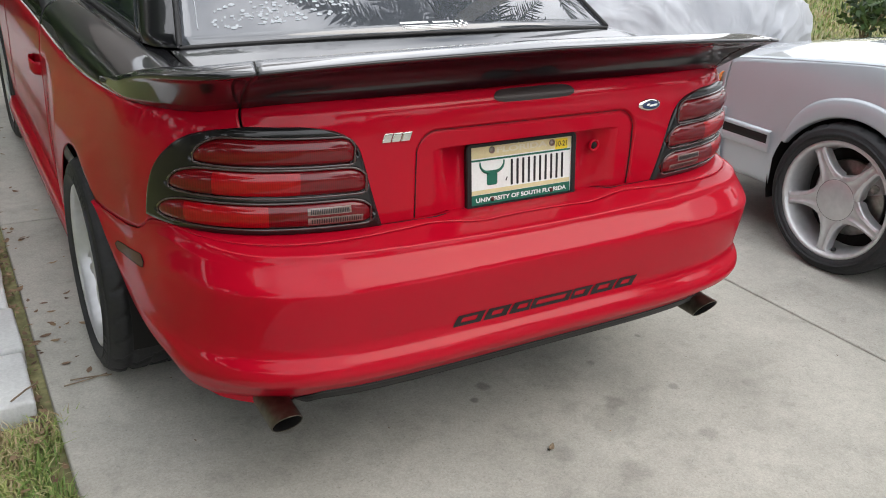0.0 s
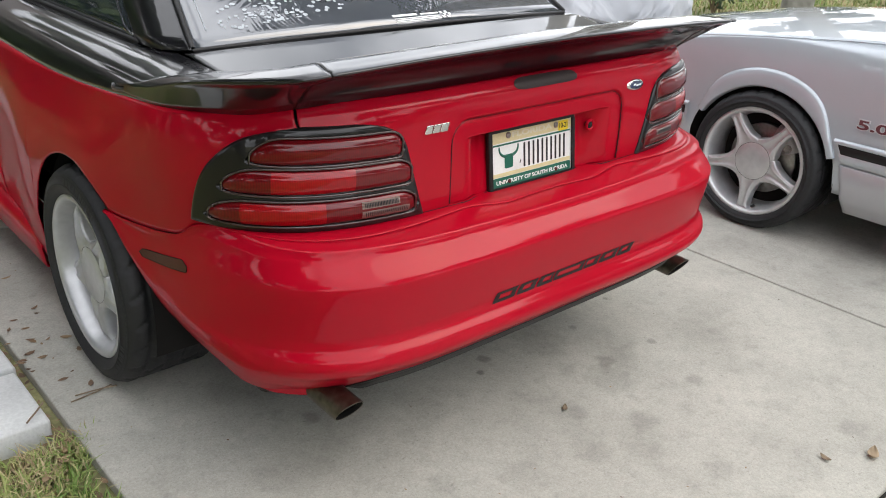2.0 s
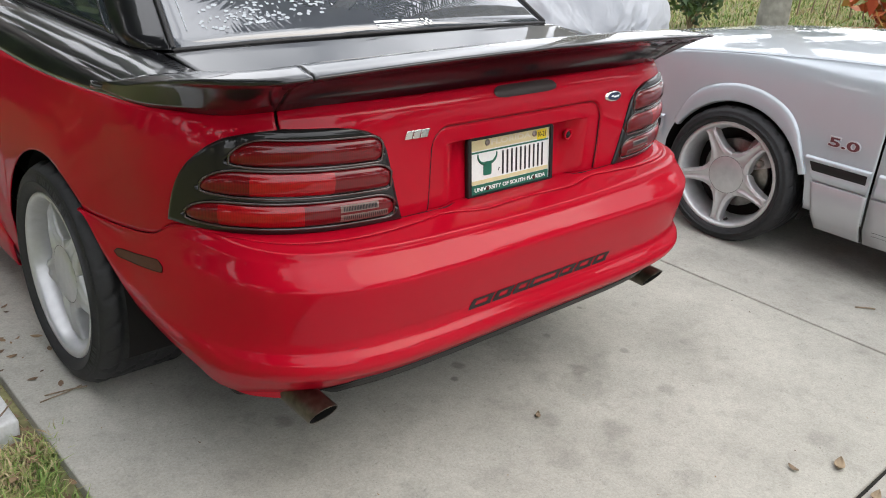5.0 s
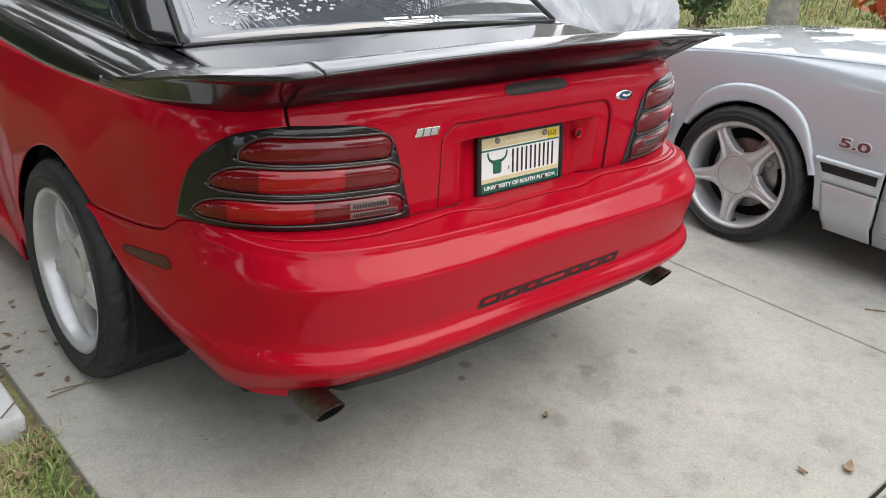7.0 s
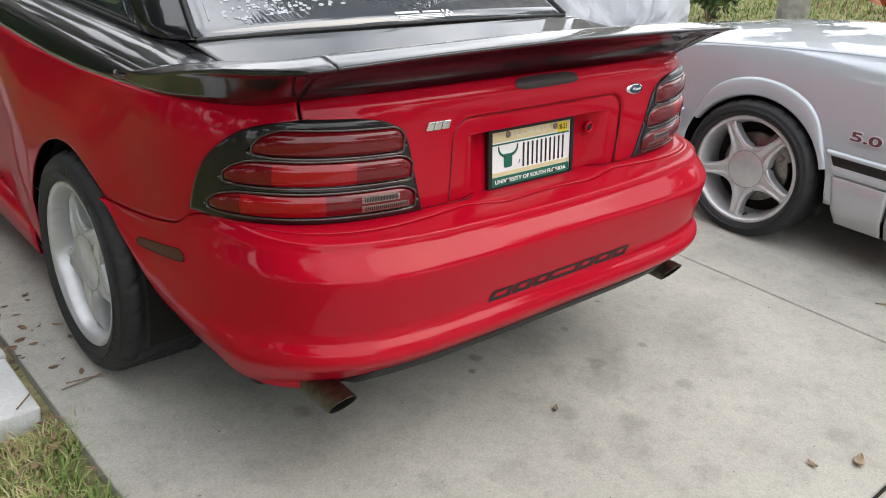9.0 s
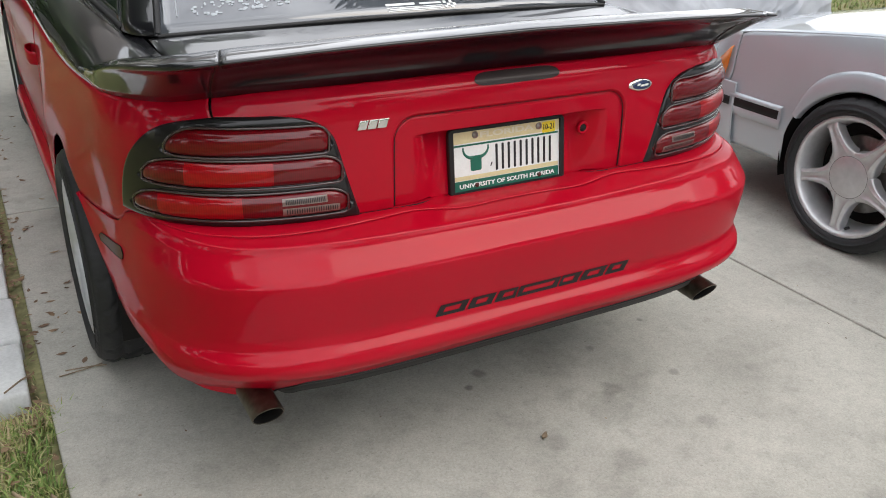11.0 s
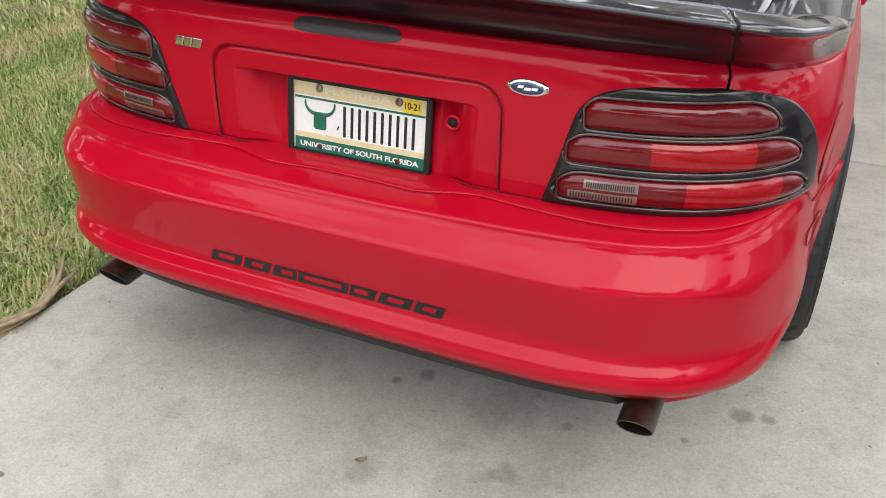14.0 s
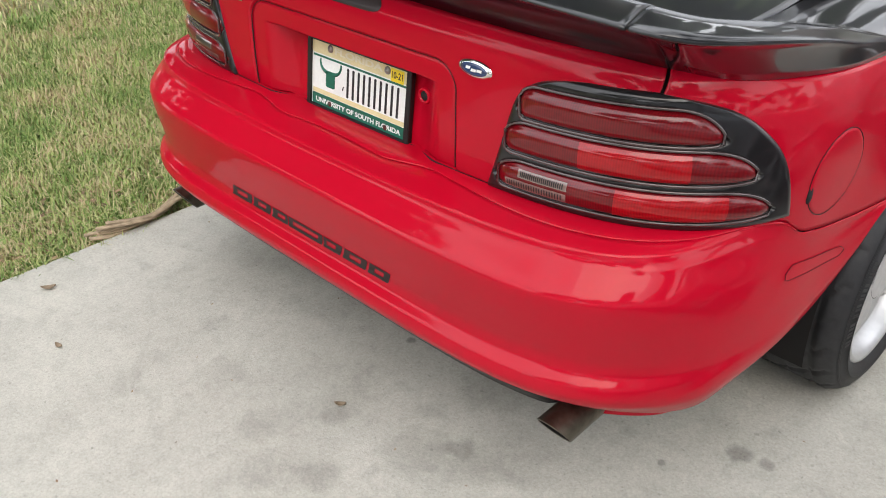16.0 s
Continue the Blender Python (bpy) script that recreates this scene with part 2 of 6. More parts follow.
S_NOSE = s_at_y(4.30)


def gap_shift(z):
    """How far the gap beside the trunk lid moves round the corner towards its top."""
    return 0.66 * np.maximum(np.asarray(z, float) - 0.885, 0)


def arch_z(y, base):
    """The height of the wheel openings' edge along the side; elsewhere base."""
    z = np.full(np.shape(y), base, float)
    for c in (AXLE_R, AXLE_F):
        d = np.abs(y - c)
        z = np.where(d < ARCH, np.maximum(z, HUB + np.sqrt(np.maximum(ARCH ** 2 - d ** 2, 0))), z)
    return z


def panel(s0, s1, low, high, ns, nz, off=0.0, bumper=False, cut=None):
    """A grid of the skin between two arcs; low and high give its edges' heights from s."""
    s = np.linspace(s0, s1, ns) if cut is None else np.r_[np.linspace(s0, cut, ns // 2), np.linspace(cut + 1e-4, s1, ns // 2)]
    lo = np.array([low(v) for v in s])
    hi = np.array([high(v) for v in s])
    k = np.linspace(0, 1, nz)
    Z = lo[:, None] + (hi - lo)[:, None] * k
    return body(s[:, None] + gap_shift(Z) * (1 - step(s, S_GAP, S_GAP + 0.35))[:, None], Z, off, bumper)


red_car = thing("red_car", "glossy red two-door coupe with black top and rear spoiler", "car")


SEAM = spline([(-0.1, 0.6685), (0.16, 0.6685), (0.205, 0.6610), (0.226, 0.6520), (0.252, 0.6315), (0.282, 0.6150), (0.310, 0.6085), (0.370, 0.5960), (0.480, 0.5840), (0.62, 0.5800)])


def seam(s):
    """The upper edge of the bumper cover."""
    y = float(body(abs(s), 0.65)[1])
    return float(SEAM(y) - 0.0075 * (1 - step(abs(s), 0.130, 0.300)))


EDGE = spline([(-0.25, 0.0), (-0.10, 0.0), (-0.02, 0.006), (0.05, 0.034), (0.12, 0.074), (0.17, 0.088), (0.28, 0.112), (0.36, 0.128), (0.42, 0.158), (0.50, 0.225), (0.595, 0.320), (0.70, 0.320)])


def bumper_low(s):
    """The lower edge of the bumper cover: lowest at its corners, rising to the wheel openings."""
    y = float(body(abs(s), 0.35, bumper=True)[1])
    return float(0.335 - 0.078 * step(abs(s), 0.545, 0.670) + EDGE(y))


# bumper cover, flush with the flank where it meets it
S_B = s_at_y(0.60)


def bumper_pt(s, k, off=0.0):
    """Points of the bumper cover: arc s, and k from its lower edge (0) to its seam (1)."""
    s, k = np.broadcast_arrays(np.asarray(s, float), np.asarray(k, float))
    flat = s.ravel()
    knots = np.linspace(0, S_B + 0.01, 160)
    lo = np.interp(np.abs(flat), knots, [bumper_low(v) for v in knots]).reshape(s.shape)
    hi = np.interp(np.abs(flat), knots, [seam(v) for v in knots]).reshape(s.shape)

    def raw(s, k):
        Z = lo + (hi - lo) * k
        yb = body(np.abs(s), 0.6)[..., 1]
        # the profile is read at a height stretched so that its shelf follows the seam
        Zp = 0.318 + k * (0.676 - 0.318)
        # the upper crease climbs towards the corners
        rise = 0.0105 * step(np.abs(s), 0.0, 0.62)
        Zw = np.where(Z > 0.60, 0.60 + (Z - 0.60) * 0.053 / (0.053 + rise), Z)
        Pa = body(np.abs(s), Zw, bumper=True)
        Pq = body(np.abs(s), Zp, bumper=True)
        mix = step(yb, 0.02, 0.3)[..., None]
        P = Pa * (1 - mix) + Pq * mix
        side = np.maximum(0.6 * step(yb, 0.30, 0.60), step(yb, 0.09, 0.26) * np.clip((k - 0.45) / 0.5, 0, 1) ** 2)[..., None]
        flank = body(np.abs(s), Z, off=0.002)
        P[..., :2] = P[..., :2] * (1 - side) + flank[..., :2] * side
        P[..., 2] = Z
        return P

    P = raw(s, k)
    if off:
        e = 2e-3
        N = np.cross(raw(np.abs(s) + e, k) - raw(np.maximum(np.abs(s) - e, 0), k), raw(s, np.minimum(k + e, 1)) - raw(s, np.maximum(k - e, 0)))
        P = P + off * N / (np.linalg.norm(N, axis=-1)[..., None] + 1e-12)
    P[..., 0] *= np.where(s < 0, -1, 1)
    return P


bumper = part("bumper_cover", sheet("bumper_cover", bumper_pt(np.linspace(-S_B, S_B, 321)[:, None], np.linspace(0, 1, 170)[None])), RED, red_car, "glossy red plastic bumper cover", thick=0.004)
rows = []
for v in np.linspace(-0.985, 0.985, 190):
    e = bumper_pt(np.array(v), np.array(1.0))
    b = body(v, e[2], -0.012)
    inward = np.array([-np.sign(v) * step(abs(v), 0.62, 0.92), 1.0 - 0.6 * step(abs(v), 0.7, 0.95), 0.0])
    far = b + inward * (0.13 if abs(v) < 0.62 else 0.05)
    rows.append([e + (0, 0, -0.0015), e + (b - e) * 0.04, e + (b - e) * 0.5 + (0, 0, 0.0006), b + (0, 0, 0.001), far + (0, 0, 0.001)])
part("bumper_shelf", sheet("bumper_shelf", rows, flip=True), RED, bumper, thick=0.002)
rows = []
for v in np.linspace(-0.635, 0.635, 130):
    e = bumper_pt(np.array(v), np.array(0.0))
    drop = 0.031 - 0.020 * step(abs(v), 0.58, 0.635)
    rows.append([e + (0, 0.010, 0.008), e + (0, -0.0015, 0.003), e + (0, -0.0035, 0.0), e + (0, -0.002, -0.003), e + (0, 0.006, -0.005), e + (0, 0.012, -0.5 * drop), e + (0, 0.018, -drop), e + (0, 0.024, -drop - 0.002), e + (0, 0.07, -drop)])
part("valance", sheet("valance", rows, flip=True), TRIM, red_car, "matt black lower valance", thick=0.003)

# tail panel of the trunk lid, with the plate's recess scooped into it
ns, nz = 441, 130
sg = np.linspace(-S_GAP + 0.004, S_GAP - 0.004, ns)[:, None]
zg = np.linspace(0, 1, nz)[None]
zb = 0.6725 - 0.036 * (1 - step(np.abs(sg), 0.165, 0.22))
Z = zb + zg * (0.9645 - zb)
P = body(sg * (1 + gap_shift(Z) / S_GAP), Z)
X, A = P[..., 0], np.abs(P[..., 0])
contour = (1 - step(A, 0.309 - 0.25 * np.maximum(Z - 0.835, 0) ** 1.0, 0.315 - 0.25 * np.maximum(Z - 0.835, 0))) * (1 - step(Z, 0.868, 0.874))
contour *= (1 - step((np.maximum(A - 0.262, 0) / 0.052) ** 2 + (np.maximum(Z - 0.822, 0) / 0.05) ** 2, 0.92, 1.08))
scoop = (1 - step(A, 0.172, 0.272)) * (1 - step(Z, 0.8235, 0.8295))
r2 = np.sqrt((np.maximum(A - 0.262, 0) / 0.052) ** 2 + (np.maximum(Z - 0.822, 0) / 0.05) ** 2)
groove = np.exp(-((r2 - 1.0) / 0.070) ** 2)
P[..., 1] += 0.006 * groove
P[..., 1] += 0.007 * contour + (0.058 - 0.028 * (0.83 - Z) / 0.16) * scoop
trunk_lid = part("trunk_lid", sheet("trunk_lid", P), RED, red_car, "red trunk lid with a recess for the plate", thick=0.003)

turn = np.linspace(0, np.pi / 2, 24)
arch_x = np.r_[np.full(30, 0.314), 0.262 + 0.052 * np.cos(turn), np.linspace(0.25, 0.0, 40)]
contour_z = np.r_[np.linspace(0.675, 0.818, 30), 0.822 + 0.05 * np.sin(turn), np.full(40, 0.872)]
for sign in (-1, 1):
    line = np.array([body(s_at_x(x), z) for x, z in zip(arch_x, contour_z)]) + (0, 0.0050, 0)
    fine = 0.0006 + 0.0012 * (1 - step(contour_z, 0.78, 0.868))
    part("panel_gap", tube("panel_gap", line * (sign, 1, 1), fine, 6), GAP, trunk_lid, "dark joint round the plate's panel")


def black_line(s):
    """Where the flank's red paint ends and the black begins."""
    y = float(body(abs(s), 0.9)[1])
    return float(spline([(-0.1, 0.945), (0.03, 0.942), (0.20, 0.912), (0.49, 0.887), (0.62, 0.875), (0.84, 0.860), (1.04, 0.854), (2.0, 0.866), (4.5, 0.866)])(y))


def sides(name, s0, s1, low, high, mat, label, columns=60, rows=30, cut=None):
    made = []
    for sign in (-1, 1):
        V = panel(s0, s1, low, high, columns, rows, cut=cut)
        V[..., 0] *= sign
        made.append(part(name, sheet(name, V, flip=sign < 0), mat, red_car, label, thick=0.003))
    return made


def quarter_low(s):
    y = float(body(s, 0.6)[1])
    base = seam(s) + 0.003 if y < 0.60 else 0.22
    return float(arch_z(np.array(y), base))


S_A = s_at_y(0.598)
sides("quarter_panel", S_GAP + 0.002, S_DOOR - 0.003, quarter_low, black_line, RED, "red rear quarter panel", 200, 32, S_A)
sides("quarter_top", S_GAP + 0.002, S_DOOR - 0.003, lambda s: black_line(s) + 0.0005, lambda s: 0.966, BLACK, "gloss black quarter top", 90, 12)


def door_low(s):
    return float(arch_z(np.array(float(body(s, 0.5)[1])), 0.215))


def front_top(s):
    return float(0.966 - 0.26 * step(float(body(s, 0.8)[1]), 2.5, 4.6))


S_F = s_at_y(2.80)
sides("door", S_DOOR + 0.003, S_F - 0.003, door_low, black_line, RED, "long red door", 40, 24)
sides("door_top", S_DOOR + 0.003, S_F - 0.003, lambda s: black_line(s) + 0.0005, lambda s: 0.966, BLACK, "gloss black door shoulder", 40, 10)
sides("front_fender", S_F + 0.003, S_NOSE, door_low, front_top, RED, "red front fender", 90, 24)
for sign in (-1, 1):
    rows = [[(sign * x, y, z) for x, z in ((0.80, 0.30), (0.878, 0.29), (0.893, 0.25), (0.885, 0.185), (0.84, 0.165), (0.72, 0.17))] for y in np.linspace(1.21, 3.08, 30)]
    part("side_skirt", sheet("side_skirt", rows, flip=sign < 0), RED, red_car, "red side skirt", thick=0.003)
    rows = [[body(S_DOOR + 0.12, z, 0.0)[None][0] * (sign, 1, 1) + (sign * o, dy, 0) for dy, o in ((-0.09, 0.0), (-0.07, 0.02), (0.0, 0.028), (0.07, 0.02), (0.09, 0.0))] for z in (0.685, 0.695, 0.72, 0.73)]
    part("door_handle", sheet("door_handle", rows), RED, red_car, "red door handle", thick=0.004)

# deck of the trunk


def deck_z(x, y):
    """The deck's height: crowned across, and falling towards the tail."""
    return float(0.966 + 0.024 * (1 - (x / 0.70) ** 2) - 0.12 * np.clip(0.47 - y, 0, 0.42))


yr = body(np.linspace(-0.69, 0.69, 81), 0.966)[:, 1]
edge = body(np.linspace(0.0, 1.6, 400), 0.966)
rows = []
for i, u in enumerate(np.linspace(-1, 1, 81)):
    y0, y1 = yr[i] + 0.004, 0.437 + 0.066 * u ** 2
    col = []
    for y in np.linspace(y0, y1, 30):
        x = u * (float(np.interp(y, edge[:, 1], edge[:, 0])) - 0.0035) if y > yr[0] else u * 0.684
        col.append((x, y, deck_z(x, y)))
    rows.append(col)
part("trunk_deck", sheet("trunk_deck", rows, flip=True), BLACK, red_car, "gloss black trunk deck", thick=0.003)

for sign in (-1, 1):
    line = body(np.linspace(0.166, S_GAP, 80), 0.6705, 0.0008)
    inner = 1 - step(line[:, 0], 0.172, 0.272)
    line[:, 1] += 0.030 * inner
    line[:, 2] -= 0.006 * inner
    line = line * (sign, 1, 1)
    part("lid_gap", tube("lid_gap", line, 0.0022, 6), GAP, trunk_lid, "dark gap under the trunk lid")
# what lies under the skin, so that the gaps are dark
bm = box_bm(1.60, 3.9, 0.42, 0.05)
part("inner_body", bm, GAP, red_car, "dark structure under the skin", m=pose(0, 2.35, 0.62))
part("floor_pan", box_bm(1.50, 3.9, 0.10, 0.03), GAP, red_car, "dark underside", m=pose(0, 2.05, 0.27))
for sign in (-1, 1):
    # shelf behind the tail gap
    rows = [body(S_GAP + o + gap_shift(np.linspace(0.675, 0.955, 24)), np.linspace(0.675, 0.955, 24), -0.012) * (sign, 1, 1) for o in (-0.02, 0.0, 0.02)]
    part("gap_channel", sheet("gap_channel", rows, flip=sign > 0), GAP, red_car, "dark trunk gap", thick=0.002)
    rows = [body(s, np.array([seam(s) - 0.010, seam(s) + 0.012]), -0.007) * (sign, 1, 1) for s in np.linspace(0.99, S_B, 40)]
    part("gap_channel", sheet("gap_channel", rows, flip=sign > 0), GAP, red_car, "dark bumper gap", thick=0.002)

# ---------------------------------------------------------------- spoiler
lip_x = spline([(0.0, 0.0), (0.40, 0.400), (0.60, 0.600), (0.694, 0.690), (0.73, 0.735), (0.76, 0.770), (0.80, 0.797), (0.86, 0.822), (0.95, 0.838), (1.10, 0.846), (1.28, 0.847)])
lip_y = spline([(0.0, -0.121), (0.40, -0.120), (0.60, -0.117), (0.694, -0.111), (0.73, -0.100), (0.76, -0.070), (0.80, 0.0), (0.86, 0.10), (0.95, 0.22), (1.10, 0.38), (1.28, 0.55)])
lip_z = spline([(0.0, 1.055), (0.40, 1.050), (0.60, 1.044), (0.694, 1.040), (0.73, 1.036), (0.76, 1.029), (0.80, 1.016), (0.86, 0.999), (0.95, 0.974), (1.10, 0.932), (1.28, 0.900)])
low_z = spline([(0.0, 0.958), (0.40, 0.952), (0.60, 0.943), (0.694, 0.932), (0.80, 0.919), (0.95, 0.909), (1.10, 0.898), (1.28, 0.892)])
reach = spline([(0.0, 0.15), (0.60, 0.15), (0.694, 0.16), (0.80, 0.18), (1.0, 0.13), (1.28, 0.02)])


def spoiler_ring(s):
    """One section of the spoiler at arc s: under the lip, over it, and in to the deck."""
    a = abs(s)
    foot = body(a + 0.030 * math.exp(-((a - S_GAP) / 0.12) ** 2), float(low_z(a)), 0.002)
    lip = np.array([float(lip_x(a)), float(lip_y(a)), float(lip_z(a))])
    pts = []
    flat = float(step(a, 0.62, 0.78))
    for u, w in ((0.0, 0.0), (0.05, 0.20), (0.14, 0.40), (0.32, 0.60), (0.66, 0.79), (0.90, 0.89), (0.98, 0.925), (1.0, 0.95), (0.995, 0.975), (0.975, 0.992), (0.94, 1.0)):
        u = u * (1 - flat) + max(u, w) * flat
        x, y = foot[:2] * (1 - u) + lip[:2] * u
        pts.append((x, y, foot[2] + (lip[2] - foot[2]) * w))
    # the inner edge lies on the deck, or on the shoulder of the quarter panel
    k = float(step(a, 0.64, 0.76))
    base = body(a, 0.966)
    on_deck = np.array([base[0], base[1] + float(reach(a)), deck_z(base[0], base[1] + float(reach(a))) + 0.002])
    zi = 0.966 - 0.068 * float(step(a, 0.80, 1.28))
    on_side = body(a + float(reach(a)), zi, 0.002)
    inn = on_deck * (1 - k) + on_side * k
    first = np.array(pts[-1])
    for u in (0.10, 0.22, 0.32, 0.42, 0.52, 0.62, 0.72, 0.82, 0.92, 1.0):
        q = first * (1 - u) + inn * u
        q[2] = inn[2] + (first[2] - inn[2]) * (1 - float(step(u, 0.22, 1.0))) + (0.005 if u < 1 else -0.012) * float(step(u, 0.0, 0.6))
        pts.append(tuple(q))
    return np.array(pts)


SG = S_GAP
def spoiler_strip(arcs):
    """Rings of the spoiler at the given arcs."""
    return np.array([spoiler_ring(a) * ((-1 if a < 0 else 1), 1, 1) for a in arcs])


V = spoiler_strip(np.linspace(-1, 1, 121) * (SG - 0.0016))
spoiler = part("spoiler", sheet("spoiler", V), BLACK, red_car, "gloss black rear spoiler", thick=0.006)
for sign in (-1, 1):
    V = spoiler_strip(np.linspace(SG + 0.0016, 1.28, 110)) * (sign, 1, 1)
    part("spoiler_end", sheet("spoiler_end", V, flip=sign < 0), BLACK, red_car, "gloss black spoiler end on the quarter panel", thick=0.006)
    V = spoiler_strip([SG - 0.006, SG, SG + 0.006])
    c = V.reshape(-1, 3).mean(0)
    V = (c + (V - c) * (1.0, 0.97, 0.97)) * (sign, 1, 1)
    part("spoiler_joint", sheet("spoiler_joint", V, flip=sign < 0), GAP, red_car, "dark joint in the spoiler", thick=0.002)

# ---------------------------------------------------------------- greenhouse
u = np.linspace(-1, 1, 41)[:, None]
v = np.linspace(0, 1, 25)[None]


def rear_glass(u, v, off=0.0):
    x = u * (0.672 - 0.18 * v)
    y = 0.445 + 0.062 * u ** 2 + v * (0.80 - 0.02 * u ** 2)
    z = 0.972 + 0.020 * (1 - u ** 2) + v * 0.335 + 0.05 * np.sin(np.pi * v) + off
    return np.stack(np.broadcast_arrays(x, y, z), -1)


part("rear_window", sheet("rear_window", rear_glass(u, v), flip=True), GLASS_FILM, red_car, "tinted rear window with peeling film", thick=0.004)
V = [rear_glass(np.array(1.0) * sgn, np.linspace(0, 1, 30), 0.004) for sgn in (-1, 1)]
for line in V:
    part("window_seal", tube("window_seal", line, 0.008), TRIM, red_car, "black rubber window seal")
part("window_seal", tube("window_seal", rear_glass(np.linspace(-1, 1, 50), np.array(0.0), 0.0), 0.006), TRIM, red_car, "black rubber window seal")
roof = [[(uu * 0.53, yy, 1.308 + 0.036 * (1 - uu ** 2) - 0.02 * ((yy - 1.65) / 0.45) ** 2) for yy in np.linspace(1.24, 2.06, 16)] for uu in np.linspace(-1, 1, 25)]
part("roof", sheet("roof", roof, flip=True), BLACK, red_car, "gloss black roof", thick=0.004)
wind = [[(uu * (0.70 - 0.17 * vv), 2.82 - 0.06 * uu ** 2 - 0.76 * vv, 0.955 + 0.34 * vv + 0.03 * math.sin(math.pi * vv)) for vv in np.linspace(0, 1, 12)] for uu in np.linspace(-1, 1, 21)]
part("windscreen", sheet("windscreen", wind), GLASS_DARK, red_car, "tinted windscreen", thick=0.004)
for sign in (-1, 1):
    def side_pt(y, v, o=0.0):
        """A point of the side windows: y along the belt, v up to the roof rail."""
        bow = 0.02 * math.sin(math.pi * v)
        top = 1.24 + (y - 0.52) / (2.82 - 0.52) * (2.06 - 1.24)
        return (sign * (0.715 + bow + o - 0.185 * v), y * (1 - v) + top * v, 0.962 + 0.345 * v)

    V = []
    for w in np.linspace(0, 1, 14):
        col = []
        for vv in np.linspace(0, 1, 18):
            A = rear_glass(np.array(float(sign)), np.array(vv), 0.002)
            B = np.array(side_pt(0.74, vv, 0.004))
            q = A * (1 - w) + B * w
            q = q + np.array([sign * 0.030, -0.030, 0.0]) * math.sin(math.pi * w) * (1 - 0.3 * vv)
            col.append(q)
        V.append(col)
    part("c_pillar", sheet("c_pillar", V, flip=sign < 0), BLACK, red_car, "gloss black rear pillar", thick=0.003)
    for nm, y0, y1, mat, lab, o in (("quarter_glass", 0.72, 1.50, GLASS_DARK, "dark quarter window", 0.0),
                                    ("b_pillar", 1.50, 1.62, TRIM, "black centre pillar", 0.003), ("door_glass", 1.62, 2.68, GLASS_DARK, "dark door window", 0.0),
                                    ("a_pillar", 2.68, 2.82, BLACK, "gloss black front pillar", 0.006)):
        rows = [[side_pt(y, vv, o) for vv in np.linspace(0, 1, 14)] for y in np.linspace(y0, y1, 12)]
        part(nm, sheet(nm, rows, flip=sign > 0), mat, red_car, lab, thick=0.004)
    part("belt_seal", tube("belt_seal", [side_pt(y, 0.0, 0.004) for y in np.linspace(0.70, 2.7, 30)], 0.008), TRIM, red_car, "black rubber belt seal")
    bm = box_bm(0.20, 0.09, 0.13, 0.035, 3)
    part("side_mirror", bm, BLACK, red_car, "gloss black door mirror", m=pose(sign * 0.88, 2.52, 0.985, 0, 0, sign * 10))

hood = []
for uu in np.linspace(-1, 1, 31):
    col = []
    for y in np.linspace(2.82, 4.28, 24):
        e = body(s_at_y(y), front_top(s_at_y(y)))
        col.append((uu * e[0], y, e[2] + 0.04 * (1 - uu ** 2)))
    hood.append(col)
part("hood", sheet("hood", hood, flip=True), RED, red_car, "red hood", thick=0.003)
nose = []
for uu in np.linspace(-1, 1, 31):
    e = body(S_NOSE, 0.7)
    nose.append([(uu * e[0] * (1 - 0.1 * k * (1 - k)), 4.28 + 0.14 * (1 - uu ** 2) + 0.08 * math.sin(math.pi * k), 0.70 + 0.03 * (1 - uu ** 2) - 0.50 * k) for k in np.linspace(0, 1, 14)])
part("front_bumper", sheet("front_bumper", nose), RED, red_car, "red front bumper", thick=0.003)

# ---------------------------------------------------------------- wheels


def tyre_mesh(r, width, rim_r):
    """A tyre with a bulging wall and a grooved tread; its outer face towards +x."""
    prof = [(rim_r - 0.006, -0.012), (rim_r + 0.004, 0.0), (rim_r + 0.012, 0.006), (rim_r + 0.03, 0.011), (rim_r + 0.034, 0.0125), (r - 0.05, 0.010), (r - 0.03, 0.005), (r - 0.018, -0.002), (r - 0.010, -0.010), (r - 0.004, -0.022)]
    w = np.linspace(-0.03, -width + 0.03, 30)
    prof += [(r, o) for o in w]
    prof += [(r - 0.004, -width + 0.022), (r - 0.012, -width + 0.008), (r - 0.04, -width - 0.005), (rim_r, -width + 0.005)]
    n = 288
    V = []
    for t in range(n):
        a = 2 * np.pi * t / n
        row = []
        for rad, o in prof:
            d = 0.0
            if rad > r - 0.006:
                lane = (-o / width) * 5
                if abs(lane - round(lane)) < 0.10 and 0.5 < lane < 4.6:
                    d = 0.007
                elif ((t + round(o * 110)) % 12) in (0, 1):
                    d = 0.006
            row.append((o, (rad - d) * math.cos(a), (rad - d) * math.sin(a)))
        V.append(row)
    return sheet("tyre", V, wrap_u=True, flip=True)


def rim_mesh(R, width):
    """The barrel and lip of a rim, its face at x = 0."""
    return lathe("wheel", [(R + 0.002, -0.012), (R + 0.004, -0.004), (R + 0.001, 0.0), (R - 0.006, 0.001), (R - 0.012, -0.003), (R - 0.017, -0.012), (R - 0.023, -0.030), (R - 0.030, -0.055), (R - 0.033, -0.10), (R - 0.02, -width), (R - 0.0, -width - 0.01)], 96)


